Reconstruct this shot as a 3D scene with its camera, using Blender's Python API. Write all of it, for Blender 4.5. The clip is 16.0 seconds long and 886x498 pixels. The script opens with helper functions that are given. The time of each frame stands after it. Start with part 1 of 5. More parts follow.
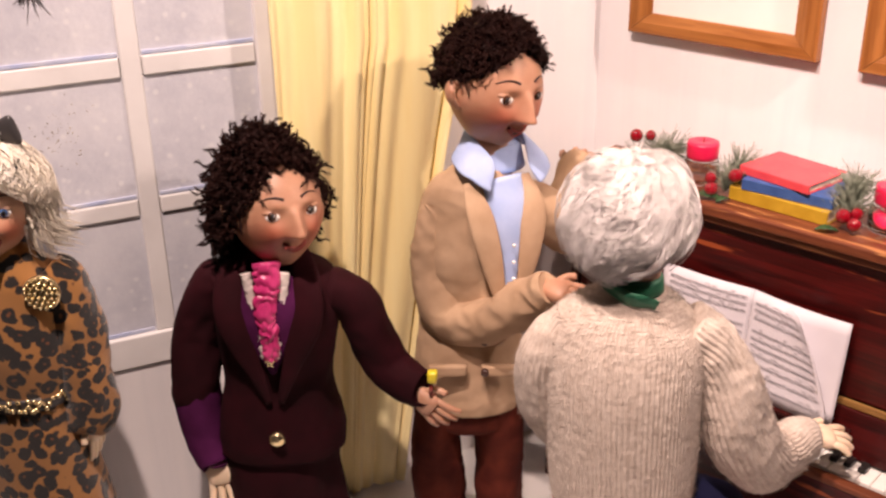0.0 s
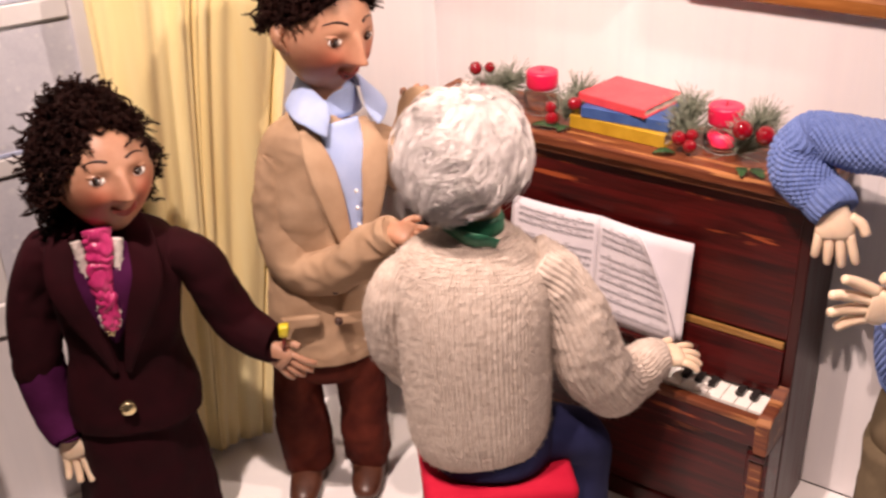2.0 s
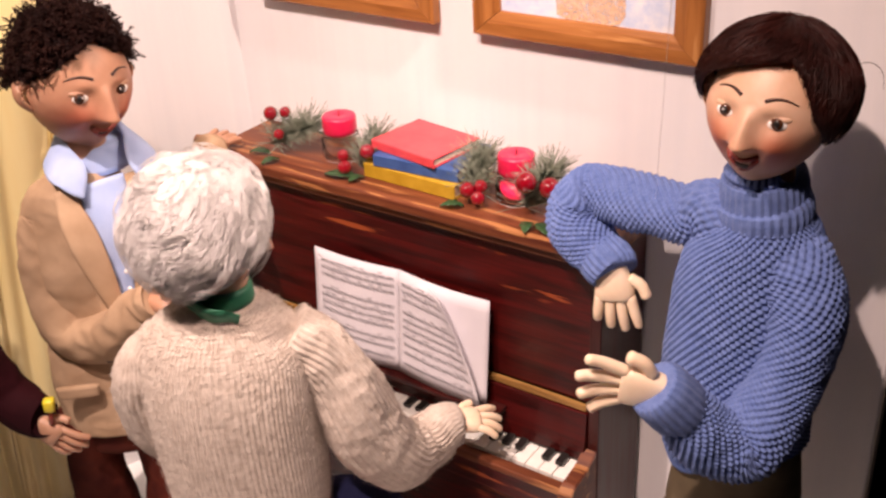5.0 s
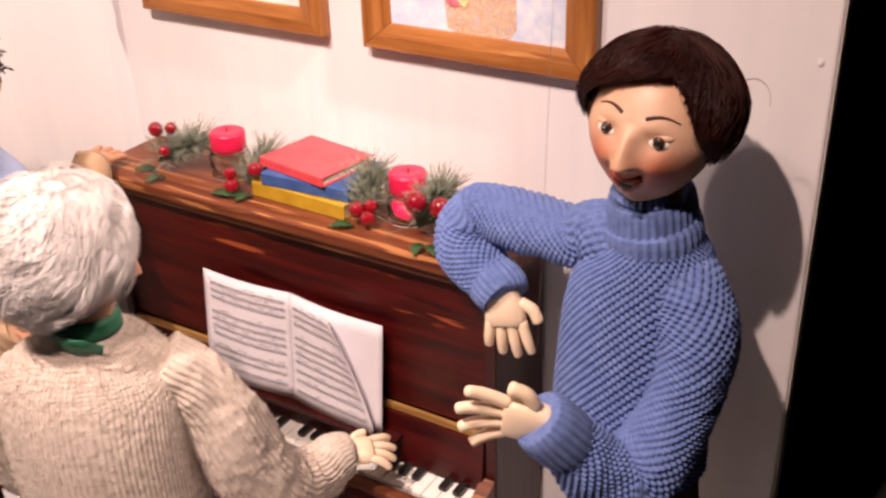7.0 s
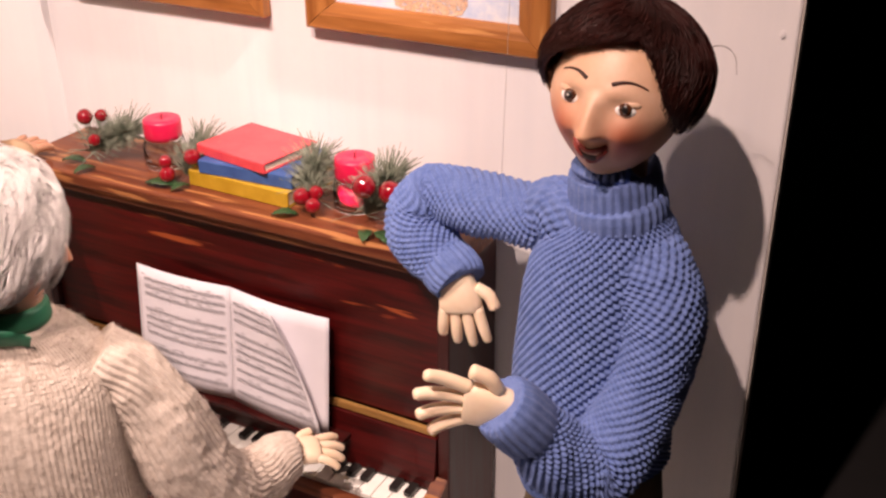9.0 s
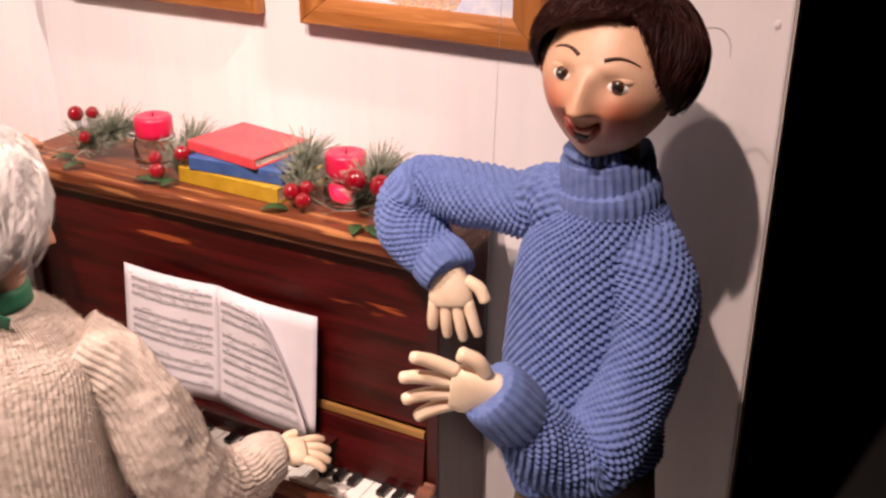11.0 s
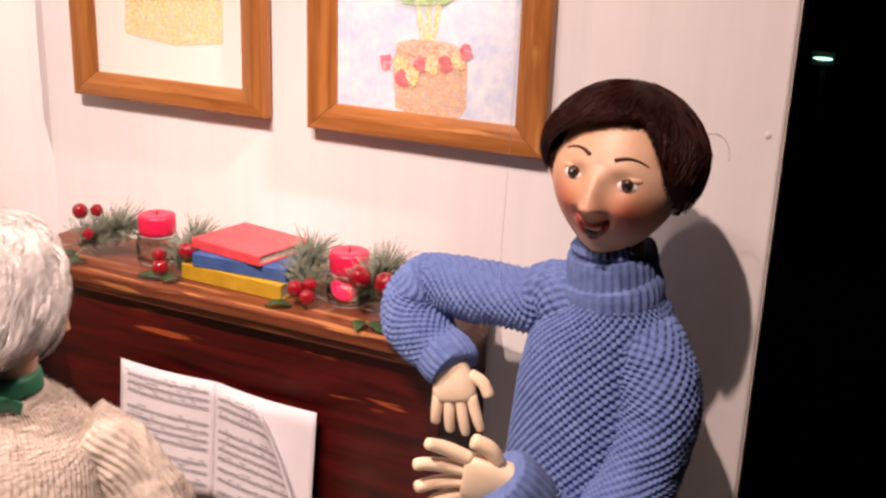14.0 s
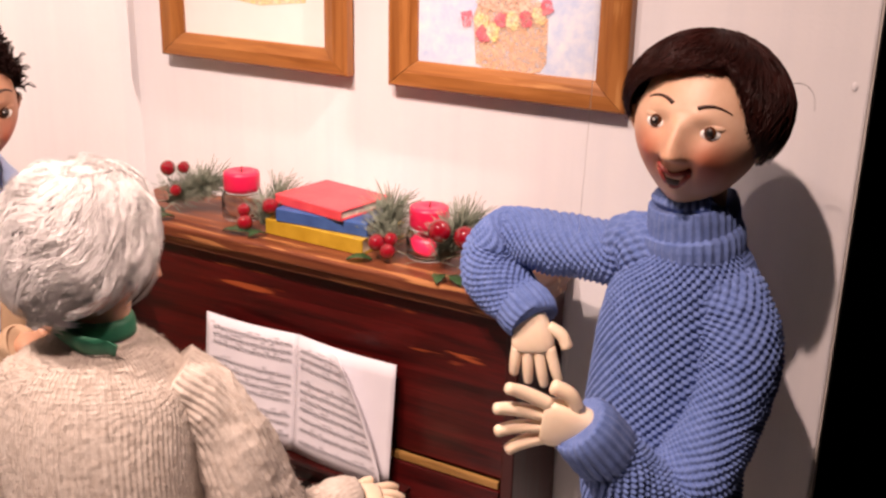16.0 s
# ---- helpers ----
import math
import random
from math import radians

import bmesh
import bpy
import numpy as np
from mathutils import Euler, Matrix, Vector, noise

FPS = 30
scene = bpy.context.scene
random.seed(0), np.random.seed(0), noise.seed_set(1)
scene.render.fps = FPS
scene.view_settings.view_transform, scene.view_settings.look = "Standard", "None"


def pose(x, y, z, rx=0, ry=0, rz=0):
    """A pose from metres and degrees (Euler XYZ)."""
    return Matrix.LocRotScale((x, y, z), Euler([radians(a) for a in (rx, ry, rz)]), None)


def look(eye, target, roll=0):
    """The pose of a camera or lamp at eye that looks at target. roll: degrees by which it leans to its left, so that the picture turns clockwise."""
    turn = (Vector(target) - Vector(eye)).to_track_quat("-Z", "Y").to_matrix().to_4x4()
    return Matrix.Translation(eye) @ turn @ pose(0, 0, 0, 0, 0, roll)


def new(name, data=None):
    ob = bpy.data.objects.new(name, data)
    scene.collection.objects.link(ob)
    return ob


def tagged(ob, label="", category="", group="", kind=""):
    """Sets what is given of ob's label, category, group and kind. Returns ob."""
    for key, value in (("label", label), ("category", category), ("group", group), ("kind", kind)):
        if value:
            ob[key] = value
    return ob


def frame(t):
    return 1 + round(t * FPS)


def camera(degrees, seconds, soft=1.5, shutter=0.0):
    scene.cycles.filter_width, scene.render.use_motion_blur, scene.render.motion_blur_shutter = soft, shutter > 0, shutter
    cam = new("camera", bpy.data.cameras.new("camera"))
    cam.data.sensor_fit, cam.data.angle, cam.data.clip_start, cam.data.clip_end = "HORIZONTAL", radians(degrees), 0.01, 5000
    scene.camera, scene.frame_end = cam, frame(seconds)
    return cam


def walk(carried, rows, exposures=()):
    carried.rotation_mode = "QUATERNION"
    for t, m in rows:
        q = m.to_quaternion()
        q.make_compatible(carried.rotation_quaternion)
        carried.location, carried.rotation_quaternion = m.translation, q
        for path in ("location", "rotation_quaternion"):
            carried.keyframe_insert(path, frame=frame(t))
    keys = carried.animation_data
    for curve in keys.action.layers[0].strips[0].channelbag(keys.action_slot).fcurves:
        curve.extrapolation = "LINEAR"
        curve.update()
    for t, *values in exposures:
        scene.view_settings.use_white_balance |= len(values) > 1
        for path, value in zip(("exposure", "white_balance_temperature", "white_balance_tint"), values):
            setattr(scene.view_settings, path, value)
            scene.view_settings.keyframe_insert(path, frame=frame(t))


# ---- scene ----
cam = camera(45.04, 16.0, 2.5, 0.5)
PATH = [  # seconds, x, y, z, yaw, pitch, roll
    (0, 1.0377, 0.0868, 1.5731, 43.27, -24.30, -0.87),
    (0.5, 1.0159, 0.0628, 1.6086, 41.62, -25.62, -0.95),
    (1, 0.9657, 0.0426, 1.6129, 38.07, -27.01, -0.55),
    (1.5, 0.9676, 0.0607, 1.5845, 35.39, -27.41, -0.61),
    (2, 1.0689, 0.1718, 1.5838, 36.59, -28.30, -2.29),
    (2.5, 1.0838, 0.2271, 1.5749, 35.20, -28.79, -2.16),
    (3, 1.1562, 0.3194, 1.5691, 36.09, -28.38, -2.24),
    (3.5, 1.1999, 0.3878, 1.5897, 36.76, -28.58, -2.83),
    (4, 1.2376, 0.4504, 1.6001, 36.62, -28.31, -3.20),
    (4.5, 1.2578, 0.4880, 1.6086, 36.13, -28.47, -3.25),
    (7, 1.3045, 0.6363, 1.5814, 32.23, -28.06, -1.83),
    (7.5, 1.2918, 0.6408, 1.5677, 30.31, -27.87, -1.11),
    (8, 1.2719, 0.6522, 1.5642, 28.94, -28.28, -0.93),
    (8.5, 1.2565, 0.6466, 1.5306, 28.25, -27.73, -0.77),
    (9, 1.2545, 0.6526, 1.5013, 27.93, -27.02, -0.43),
    (11.5, 1.2726, 0.6397, 1.4140, 27.76, -23.68, 0.55),
    (12, 1.2711, 0.6257, 1.4281, 27.44, -22.59, 0.61),
    (12.5, 1.2734, 0.6145, 1.4146, 27.55, -20.64, 0.58),
    (13, 1.2639, 0.6005, 1.3989, 27.28, -19.04, 1.30),
    (13.5, 1.2563, 0.5936, 1.3919, 26.57, -18.20, 1.67),
    (14, 1.2347, 0.5634, 1.3972, 25.47, -17.74, 2.11),
    (14.5, 1.2282, 0.5419, 1.4092, 26.20, -18.22, 1.40),
    (15, 1.2208, 0.5288, 1.3965, 27.93, -18.68, 1.21),
    (15.5, 1.2276, 0.5253, 1.3813, 29.21, -18.91, 1.07),
    (16, 1.2385, 0.5345, 1.3683, 29.52, -19.07, 1.22),
]
walk(cam, [(t, pose(x, y, z, 0, 0, yaw) @ pose(0, 0, 0, 90 + pitch) @ pose(0, 0, 0, 0, 0, roll)) for t, x, y, z, yaw, pitch, roll in PATH], [(0, -0.40, 6850, 22), (16, -0.40, 6850, 22)])

# ---- light ----
world = bpy.data.worlds.new("gallery")
scene.world = world
world.use_nodes = True
world.node_tree.nodes["Background"].inputs[0].default_value = (0.9, 0.82, 0.78, 1)
world.node_tree.nodes["Background"].inputs[1].default_value = 0.010


def spot(name, eye, target, watts, colour, degrees=70, blend=0.5, size=0.05):
    lamp = bpy.data.lights.new(name, "SPOT")
    lamp.energy, lamp.color = watts, colour
    lamp.spot_size, lamp.spot_blend, lamp.shadow_soft_size = radians(degrees), blend, size
    ob = new(name, lamp)
    ob.matrix_world = look(eye, target)
    return ob


spot("spot_key", (0.14, 0.42, 3.00), (-0.58, 1.24, 0.30), 500, (1.0, 0.83, 0.73), 86, 0.8, 0.035)
spot("spot_right", (0.74, 0.40, 2.80), (0.78, 1.84, 0.62), 315, (1.0, 0.785, 0.68), 56, 0.8, 0.025)
spot("spot_wall", (1.00, 1.88, 1.93), (-0.42, 1.86, 0.84), 92, (1.0, 0.83, 0.71), 66, 0.6, 0.02)


# ---- materials ----
class Mat:
    """A small node builder round one principled material."""

    def __init__(self, name, colour=(0.5, 0.5, 0.5), rough=0.6, metal=0.0, sheen=0.0, coat=0.0):
        self.m = bpy.data.materials.new(name)
        self.m.use_nodes = True
        self.t = self.m.node_tree
        self.b = self.t.nodes["Principled BSDF"]
        self.b.inputs["Base Color"].default_value = (*colour, 1)
        self.b.inputs["Roughness"].default_value = rough
        self.b.inputs["Metallic"].default_value = metal
        self.b.inputs["Sheen Weight"].default_value = sheen
        self.b.inputs["Coat Weight"].default_value = coat

    def node(self, kind, **values):
        n = self.t.nodes.new(kind)
        for k, v in values.items():
            n.inputs[k.replace("_", " ")].default_value = v
        return n

    def link(self, a, b):
        self.t.links.new(a, b)

    def coords(self, uv=False, scale=(1, 1, 1), turn=(0, 0, 0)):
        c = self.t.nodes.new("ShaderNodeTexCoord")
        m = self.t.nodes.new("ShaderNodeMapping")
        m.inputs["Scale"].default_value = scale
        m.inputs["Rotation"].default_value = [radians(a) for a in turn]
        self.link(c.outputs["UV" if uv else "Object"], m.inputs["Vector"])
        return m.outputs["Vector"]

    def noise(self, scale=10.0, detail=4.0, rough=0.55, vec=None, distort=0.0):
        n = self.node("ShaderNodeTexNoise", Scale=scale, Detail=detail, Roughness=rough, Distortion=distort)
        self.link(vec if vec else self.coords(), n.inputs["Vector"])
        return n.outputs["Fac"]

    def ramp(self, fac, stops):
        r = self.t.nodes.new("ShaderNodeValToRGB")
        e = r.color_ramp.elements
        while len(e) < len(stops):
            e.new(0.5)
        for el, (p, c) in zip(e, stops):
            el.position, el.color = p, (*c, 1) if len(c) == 3 else c
        self.link(fac, r.inputs["Fac"])
        return r.outputs["Color"]

    def mix(self, fac, a, b):
        n = self.t.nodes.new("ShaderNodeMix")
        n.data_type = "RGBA"
        for k, v in ((0, fac), (6, a), (7, b)):
            if isinstance(v, (tuple, float, int)):
                n.inputs[k].default_value = v if not isinstance(v, tuple) else (*v[:3], 1)
            else:
                self.link(v, n.inputs[k])
        return n.outputs[2]

    def colour(self, out):
        self.link(out, self.b.inputs["Base Color"])
        return self

    def roughness(self, fac, low, high):
        n = self.node("ShaderNodeMapRange")
        n.inputs["To Min"].default_value, n.inputs["To Max"].default_value = low, high
        self.link(fac, n.inputs["Value"])
        self.link(n.outputs[0], self.b.inputs["Roughness"])
        return self

    def bump(self, fac, strength=0.3, distance=0.002):
        n = self.node("ShaderNodeBump", Strength=strength, Distance=distance)
        self.link(fac, n.inputs["Height"])
        if self.b.inputs["Normal"].is_linked:
            self.link(self.b.inputs["Normal"].links[0].from_socket, n.inputs["Normal"])
        self.link(n.outputs["Normal"], self.b.inputs["Normal"])
        return self


def mottled(name, a, b, scale=6.0, rough=0.7, fine=120.0, bump=0.15, dist=0.001, gloss=0.5, **kw):
    """Paint or plaster: a slow drift between two colours and a fine relief."""
    m = Mat(name, a, rough, **kw)
    m.colour(m.ramp(m.noise(scale, 5), [(0.3, a), (0.7, b)]))
    m.bump(m.noise(fine, 3), bump, dist)
    m.b.inputs["Specular IOR Level"].default_value = gloss
    return m.m


def cloth(name, a, b, weave=900.0, rough=0.85, sheen=0.0, folds=14.0, uv=True):
    m = Mat(name, a, rough, sheen=sheen)
    m.b.inputs["Specular IOR Level"].default_value = 0.5 if rough < 0.6 else 0.15
    m.colour(m.mix(m.ramp(m.noise(folds, 5), [(0.35, (0, 0, 0)), (0.7, (1, 1, 1))]), a, b))
    m.bump(m.noise(folds * 0.8, 3), 0.5, 0.008)
    m.bump(m.noise(weave, 2), 0.35, 0.0006)
    return m.m


def varnished(name, dark, mid, worn, along="x", wear=0.66, rough=0.32):
    """Brushed stain: long streaks, with worn dashes where the lighter wood shows."""
    s = {"x": (1, 14, 14), "z": (14, 14, 1), "y": (14, 1, 14)}[along]
    m = Mat(name, mid, rough, coat=0.06)
    m.b.inputs["Specular IOR Level"].default_value = 0.32
    v = m.coords(scale=s)
    streak = m.noise(4.5, 6, 0.6, v, 0.6)
    base = m.ramp(streak, [(0.32, dark), (0.62, mid)])
    v2 = m.coords(scale=tuple(a * 0.9 for a in s), turn=(3, 4, 5))
    dash = m.noise(5.0, 3, 0.5, v2, 0.2)
    m.colour(m.mix(m.ramp(dash, [(wear, (0, 0, 0)), (wear + 0.05, (1, 1, 1))]), base, worn))
    m.roughness(streak, rough - 0.08, rough + 0.22)
    m.bump(streak, 0.12, 0.001)
    return m.m


m = Mat("wall_paint", (0.62, 0.59, 0.59), 0.7)
wash = m.ramp(m.noise(3.0, 5), [(0.3, (0.74, 0.71, 0.71)), (0.7, (0.81, 0.78, 0.78))])
streak = m.ramp(m.noise(5.0, 4, 0.6, m.coords(scale=(3.5, 3.5, 0.12))), [(0.42, (0, 0, 0)), (0.66, (0.5, 0.5, 0.5))])
m.colour(m.mix(streak, wash, (0.68, 0.67, 0.69)))
m.bump(m.noise(9.0, 3, 0.5, m.coords(scale=(2.0, 2.0, 0.15))), 0.35, 0.004)
m.bump(m.noise(160, 3), 0.25, 0.0012)
WALL = m.m
TRIM = mottled("window_paint", (0.68, 0.66, 0.65), (0.78, 0.76, 0.75), 8.0, 0.6, 90, 0.2, 0.001)
SNOW_BLUE = mottled("pale_blue_brushed_paint", (0.36, 0.42, 0.62), (0.58, 0.60, 0.68), 26.0, 0.6, 90, 0.2, 0.001)
FLOOR = mottled("floor_paint", (0.80, 0.79, 0.78), (0.86, 0.85, 0.84), 2.0, 0.55, 60, 0.1, 0.001)
BLACK = mottled("black_drape", (0.002, 0.002, 0.002), (0.004, 0.004, 0.004), 2.0, 0.95, 300, 0.2, 0.001)
CARPET = mottled("dark_carpet", (0.010, 0.009, 0.009), (0.016, 0.014, 0.014), 8.0, 0.95, 500, 0.6, 0.003)
EDGE = mottled("panel_edge", (0.42, 0.38, 0.34), (0.55, 0.50, 0.46), 20.0, 0.8, 120, 0.4, 0.002)

m = Mat("frosted_pane", (0.5, 0.5, 0.54), 0.35)
f1 = m.ramp(m.noise(5, 6, 0.65), [(0.3, (0.46, 0.47, 0.54)), (0.7, (0.68, 0.68, 0.72))])
f2 = m.ramp(m.noise(60, 4, 0.7), [(0.45, (0, 0, 0)), (0.75, (0.35, 0.35, 0.35))])
vor = m.node("ShaderNodeTexVoronoi", Scale=34.0)
m.link(m.coords(), vor.inputs["Vector"])
dots = m.ramp(vor.outputs["Distance"], [(0.12, (0.55, 0.55, 0.55)), (0.24, (0, 0, 0))])
m.colour(m.mix(dots, m.mix(f2, f1, (0.72, 0.72, 0.74)), (0.75, 0.75, 0.76)))
m.bump(m.noise(90, 5), 0.4, 0.002)
PANE = m.m
m = Mat("glitter", (0.75, 0.6, 0.4), 0.25, 0.8)
m.bump(m.noise(900, 2), 1.0, 0.002)
GLITTER = m.m

PIANO = varnished("mahogany_stain", (0.011, 0.0007, 0.0007), (0.065, 0.0026, 0.0022), (0.26, 0.055, 0.016), "x", 0.665)
# side stain set darker than the front: the sides' shade is in its colour
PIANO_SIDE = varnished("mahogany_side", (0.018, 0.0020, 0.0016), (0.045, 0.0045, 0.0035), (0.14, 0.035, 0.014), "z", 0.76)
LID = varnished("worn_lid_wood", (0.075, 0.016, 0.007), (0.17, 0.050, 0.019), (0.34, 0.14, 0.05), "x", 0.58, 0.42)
GOLD = varnished("gilt_strip", (0.16, 0.075, 0.02), (0.32, 0.17, 0.05), (0.10, 0.02, 0.01), "x", 0.62, 0.35)
OAK = varnished("picture_frame_oak", (0.20, 0.066, 0.015), (0.35, 0.135, 0.036), (0.44, 0.20, 0.065), "x", 0.66, 0.30)
OAK_UP = varnished("picture_frame_oak_upright", (0.20, 0.066, 0.015), (0.35, 0.135, 0.036), (0.44, 0.20, 0.065), "z", 0.66, 0.30)
IVORY = mottled("ivory_key", (0.78, 0.76, 0.70), (0.85, 0.83, 0.78), 30, 0.25, 200, 0.05)
EBONY = mottled("ebony_key", (0.008, 0.007, 0.007), (0.016, 0.013, 0.012), 60, 0.3, 200, 0.05)
PAPER = mottled("paper", (0.60, 0.57, 0.61), (0.66, 0.63, 0.66), 9, 0.7, 60, 0.1)
INK = mottled("ink", (0.09, 0.09, 0.10), (0.20, 0.19, 0.21), 220, 0.7, 200, 0.05)
MOUNT = mottled("picture_mount", (0.76, 0.72, 0.68), (0.82, 0.78, 0.74), 6, 0.75, 200, 0.1)
WAX = mottled("red_wax", (0.54, 0.008, 0.050), (0.64, 0.014, 0.070), 20, 0.38, 90, 0.15, coat=0.2)
WICK = mottled("wick", (0.05, 0.01, 0.01), (0.1, 0.02, 0.02), 60, 0.8)
BERRY = mottled("berry_red", (0.15, 0.002, 0.007), (0.23, 0.004, 0.011), 50, 0.10, 60, 0.02, coat=0.9)
NEEDLE = mottled("frosted_needle", (0.030, 0.052, 0.026), (0.30, 0.32, 0.25), 70, 0.6)
LEAF = mottled("holly_leaf", (0.010, 0.035, 0.013), (0.035, 0.085, 0.030), 40, 0.35)
TWIG = mottled("twig", (0.10, 0.06, 0.03), (0.2, 0.13, 0.08), 60, 0.8)
BOOK_RED = mottled("red_cover", (0.58, 0.045, 0.060), (0.68, 0.075, 0.085), 30, 0.5, 400, 0.25)
BOOK_BLUE = mottled("blue_cover", (0.022, 0.062, 0.20), (0.045, 0.11, 0.30), 30, 0.5, 400, 0.25)
BOOK_GOLD = mottled("mustard_cover", (0.36, 0.21, 0.010), (0.48, 0.30, 0.025), 30, 0.45, 400, 0.25)
PAGES = mottled("page_edges", (0.66, 0.58, 0.46), (0.80, 0.73, 0.62), 200, 0.8)

m = Mat("clear_glass", (0.95, 0.95, 0.95), 0.04)
m.b.inputs["Transmission Weight"].default_value = 1.0
m.b.inputs["IOR"].default_value = 1.45
GLASS = m.m

m = Mat("yellow_satin", (0.75, 0.52, 0.16), 0.45, sheen=0.4)
m.colour(m.ramp(m.noise(3, 4, 0.5, m.coords(scale=(6, 6, 0.4))), [(0.3, (0.84, 0.66, 0.28)), (0.7, (0.90, 0.78, 0.42))]))
m.bump(m.noise(30, 3, 0.5, m.coords(scale=(1, 1, 0.06))), 0.35, 0.004)
m.bump(m.noise(1200, 2), 0.2, 0.0004)
SATIN = m.m

# skin: a painted face with rouged cheeks, held in the mesh's own "blush" values


def skin(name, base, dark, rouge):
    m = Mat(name, base, 0.5)
    tone = m.ramp(m.noise(22, 4), [(0.35, dark), (0.65, base)])
    a = m.t.nodes.new("ShaderNodeAttribute")
    a.attribute_name = "blush"
    m.colour(m.mix(a.outputs["Fac"], tone, rouge))
    m.bump(m.noise(160, 3), 0.15, 0.001)
    m.b.inputs["Subsurface Weight"].default_value = 0.05
    return m.m


SKIN_PALE = skin("painted_pale_skin", (0.70, 0.45, 0.31), (0.60, 0.35, 0.22), (0.46, 0.12, 0.06))
SKIN_BROWN = skin("painted_brown_skin", (0.48, 0.25, 0.155), (0.40, 0.195, 0.115), (0.38, 0.09, 0.05))
SKIN_HAND = skin("cloth_hand", (0.86, 0.68, 0.50), (0.80, 0.60, 0.42), (0.6, 0.2, 0.15))
SKIN_TAN = skin("painted_tan_skin", (0.54, 0.30, 0.20), (0.44, 0.23, 0.14), (0.5, 0.12, 0.07))
EYE_WHITE = mottled("eye_white", (0.80, 0.78, 0.75), (0.85, 0.83, 0.8), 20, 0.15, 60, 0.02)
EYE_BROWN = mottled("eye_brown", (0.05, 0.018, 0.008), (0.09, 0.03, 0.012), 90, 0.12, 60, 0.02)
EYE_BLUE = mottled("eye_blue", (0.05, 0.13, 0.35), (0.12, 0.25, 0.5), 90, 0.12, 60, 0.02)
LINE = mottled("painted_line", (0.03, 0.012, 0.008), (0.06, 0.025, 0.018), 90, 0.5)
LIP = mottled("painted_lip", (0.24, 0.035, 0.025), (0.33, 0.055, 0.040), 60, 0.45)
HAIR_BROWN = mottled("brown_hair", (0.016, 0.003, 0.002), (0.045, 0.009, 0.006), 25, 0.45, gloss=0.25)
HAIR_BLACK = mottled("black_hair", (0.010, 0.0022, 0.0018), (0.022, 0.006, 0.004), 25, 0.6, gloss=0.12)
HAIR_GREY = mottled("silver_hair", (0.62, 0.58, 0.56), (0.80, 0.76, 0.74), 25, 0.55, gloss=0.3)
HAIR_BLOND = mottled("blond_hair", (0.76, 0.68, 0.56), (0.88, 0.82, 0.72), 25, 0.7, gloss=0.2)


def knit(name, a, b):
    m = Mat(name, a, 0.9, sheen=0.08)
    m.colour(m.ramp(m.noise(70, 5, 0.7), [(0.3, a), (0.7, b)]))
    m.bump(m.noise(700, 3), 0.5, 0.0012)
    return m.m


BLUE_KNIT = knit("blue_wool", (0.080, 0.135, 0.34), (0.145, 0.215, 0.46))
GREY_KNIT = knit("oatmeal_wool", (0.42, 0.34, 0.28), (0.60, 0.52, 0.45))
TAN_CLOTH = cloth("tan_twill", (0.38, 0.25, 0.155), (0.48, 0.33, 0.215))
BURGUNDY = cloth("burgundy_felt", (0.017, 0.0012, 0.0030), (0.027, 0.002, 0.0048))
PURPLE = cloth("purple_cotton", (0.050, 0.004, 0.034), (0.085, 0.010, 0.066))
PINK_SATIN = cloth("pink_satin", (0.42, 0.02, 0.12), (0.6, 0.06, 0.2), rough=0.3)
LACE = cloth("white_lace", (0.6, 0.52, 0.48), (0.75, 0.68, 0.64), 300)
SHIRT = cloth("light_blue_cotton", (0.36, 0.46, 0.72), (0.46, 0.56, 0.80))
NAVY = cloth("navy_cloth", (0.012, 0.014, 0.05), (0.02, 0.024, 0.075))
RUST = cloth("rust_brown_trousers", (0.045, 0.006, 0.004), (0.10, 0.018, 0.009))
OLIVE = cloth("khaki_trousers", (0.12, 0.09, 0.055), (0.19, 0.145, 0.09))
RED_CLOTH = cloth("red_cushion_cloth", (0.42, 0.008, 0.03), (0.5, 0.015, 0.04))
GREEN = cloth("green_ribbon", (0.01, 0.12, 0.06), (0.03, 0.22, 0.12), rough=0.5)
BOOT = mottled("brown_leather", (0.05, 0.015, 0.008), (0.10, 0.035, 0.018), 30, 0.4, 200, 0.3)
BRASS = mottled("gilt_button", (0.75, 0.58, 0.30), (0.85, 0.70, 0.42), 60, 0.25, 300, 0.3, metal=0.9)
YELLOW = mottled("yellow_cap", (0.75, 0.6, 0.02), (0.8, 0.68, 0.06), 60, 0.4)
BOW_GREY = cloth("dark_bow_ribbon", (0.03, 0.028, 0.03), (0.06, 0.055, 0.055), rough=0.4)
STEEL = mottled("fine_wire", (0.45, 0.42, 0.40), (0.6, 0.57, 0.55), 60, 0.3, metal=0.6)

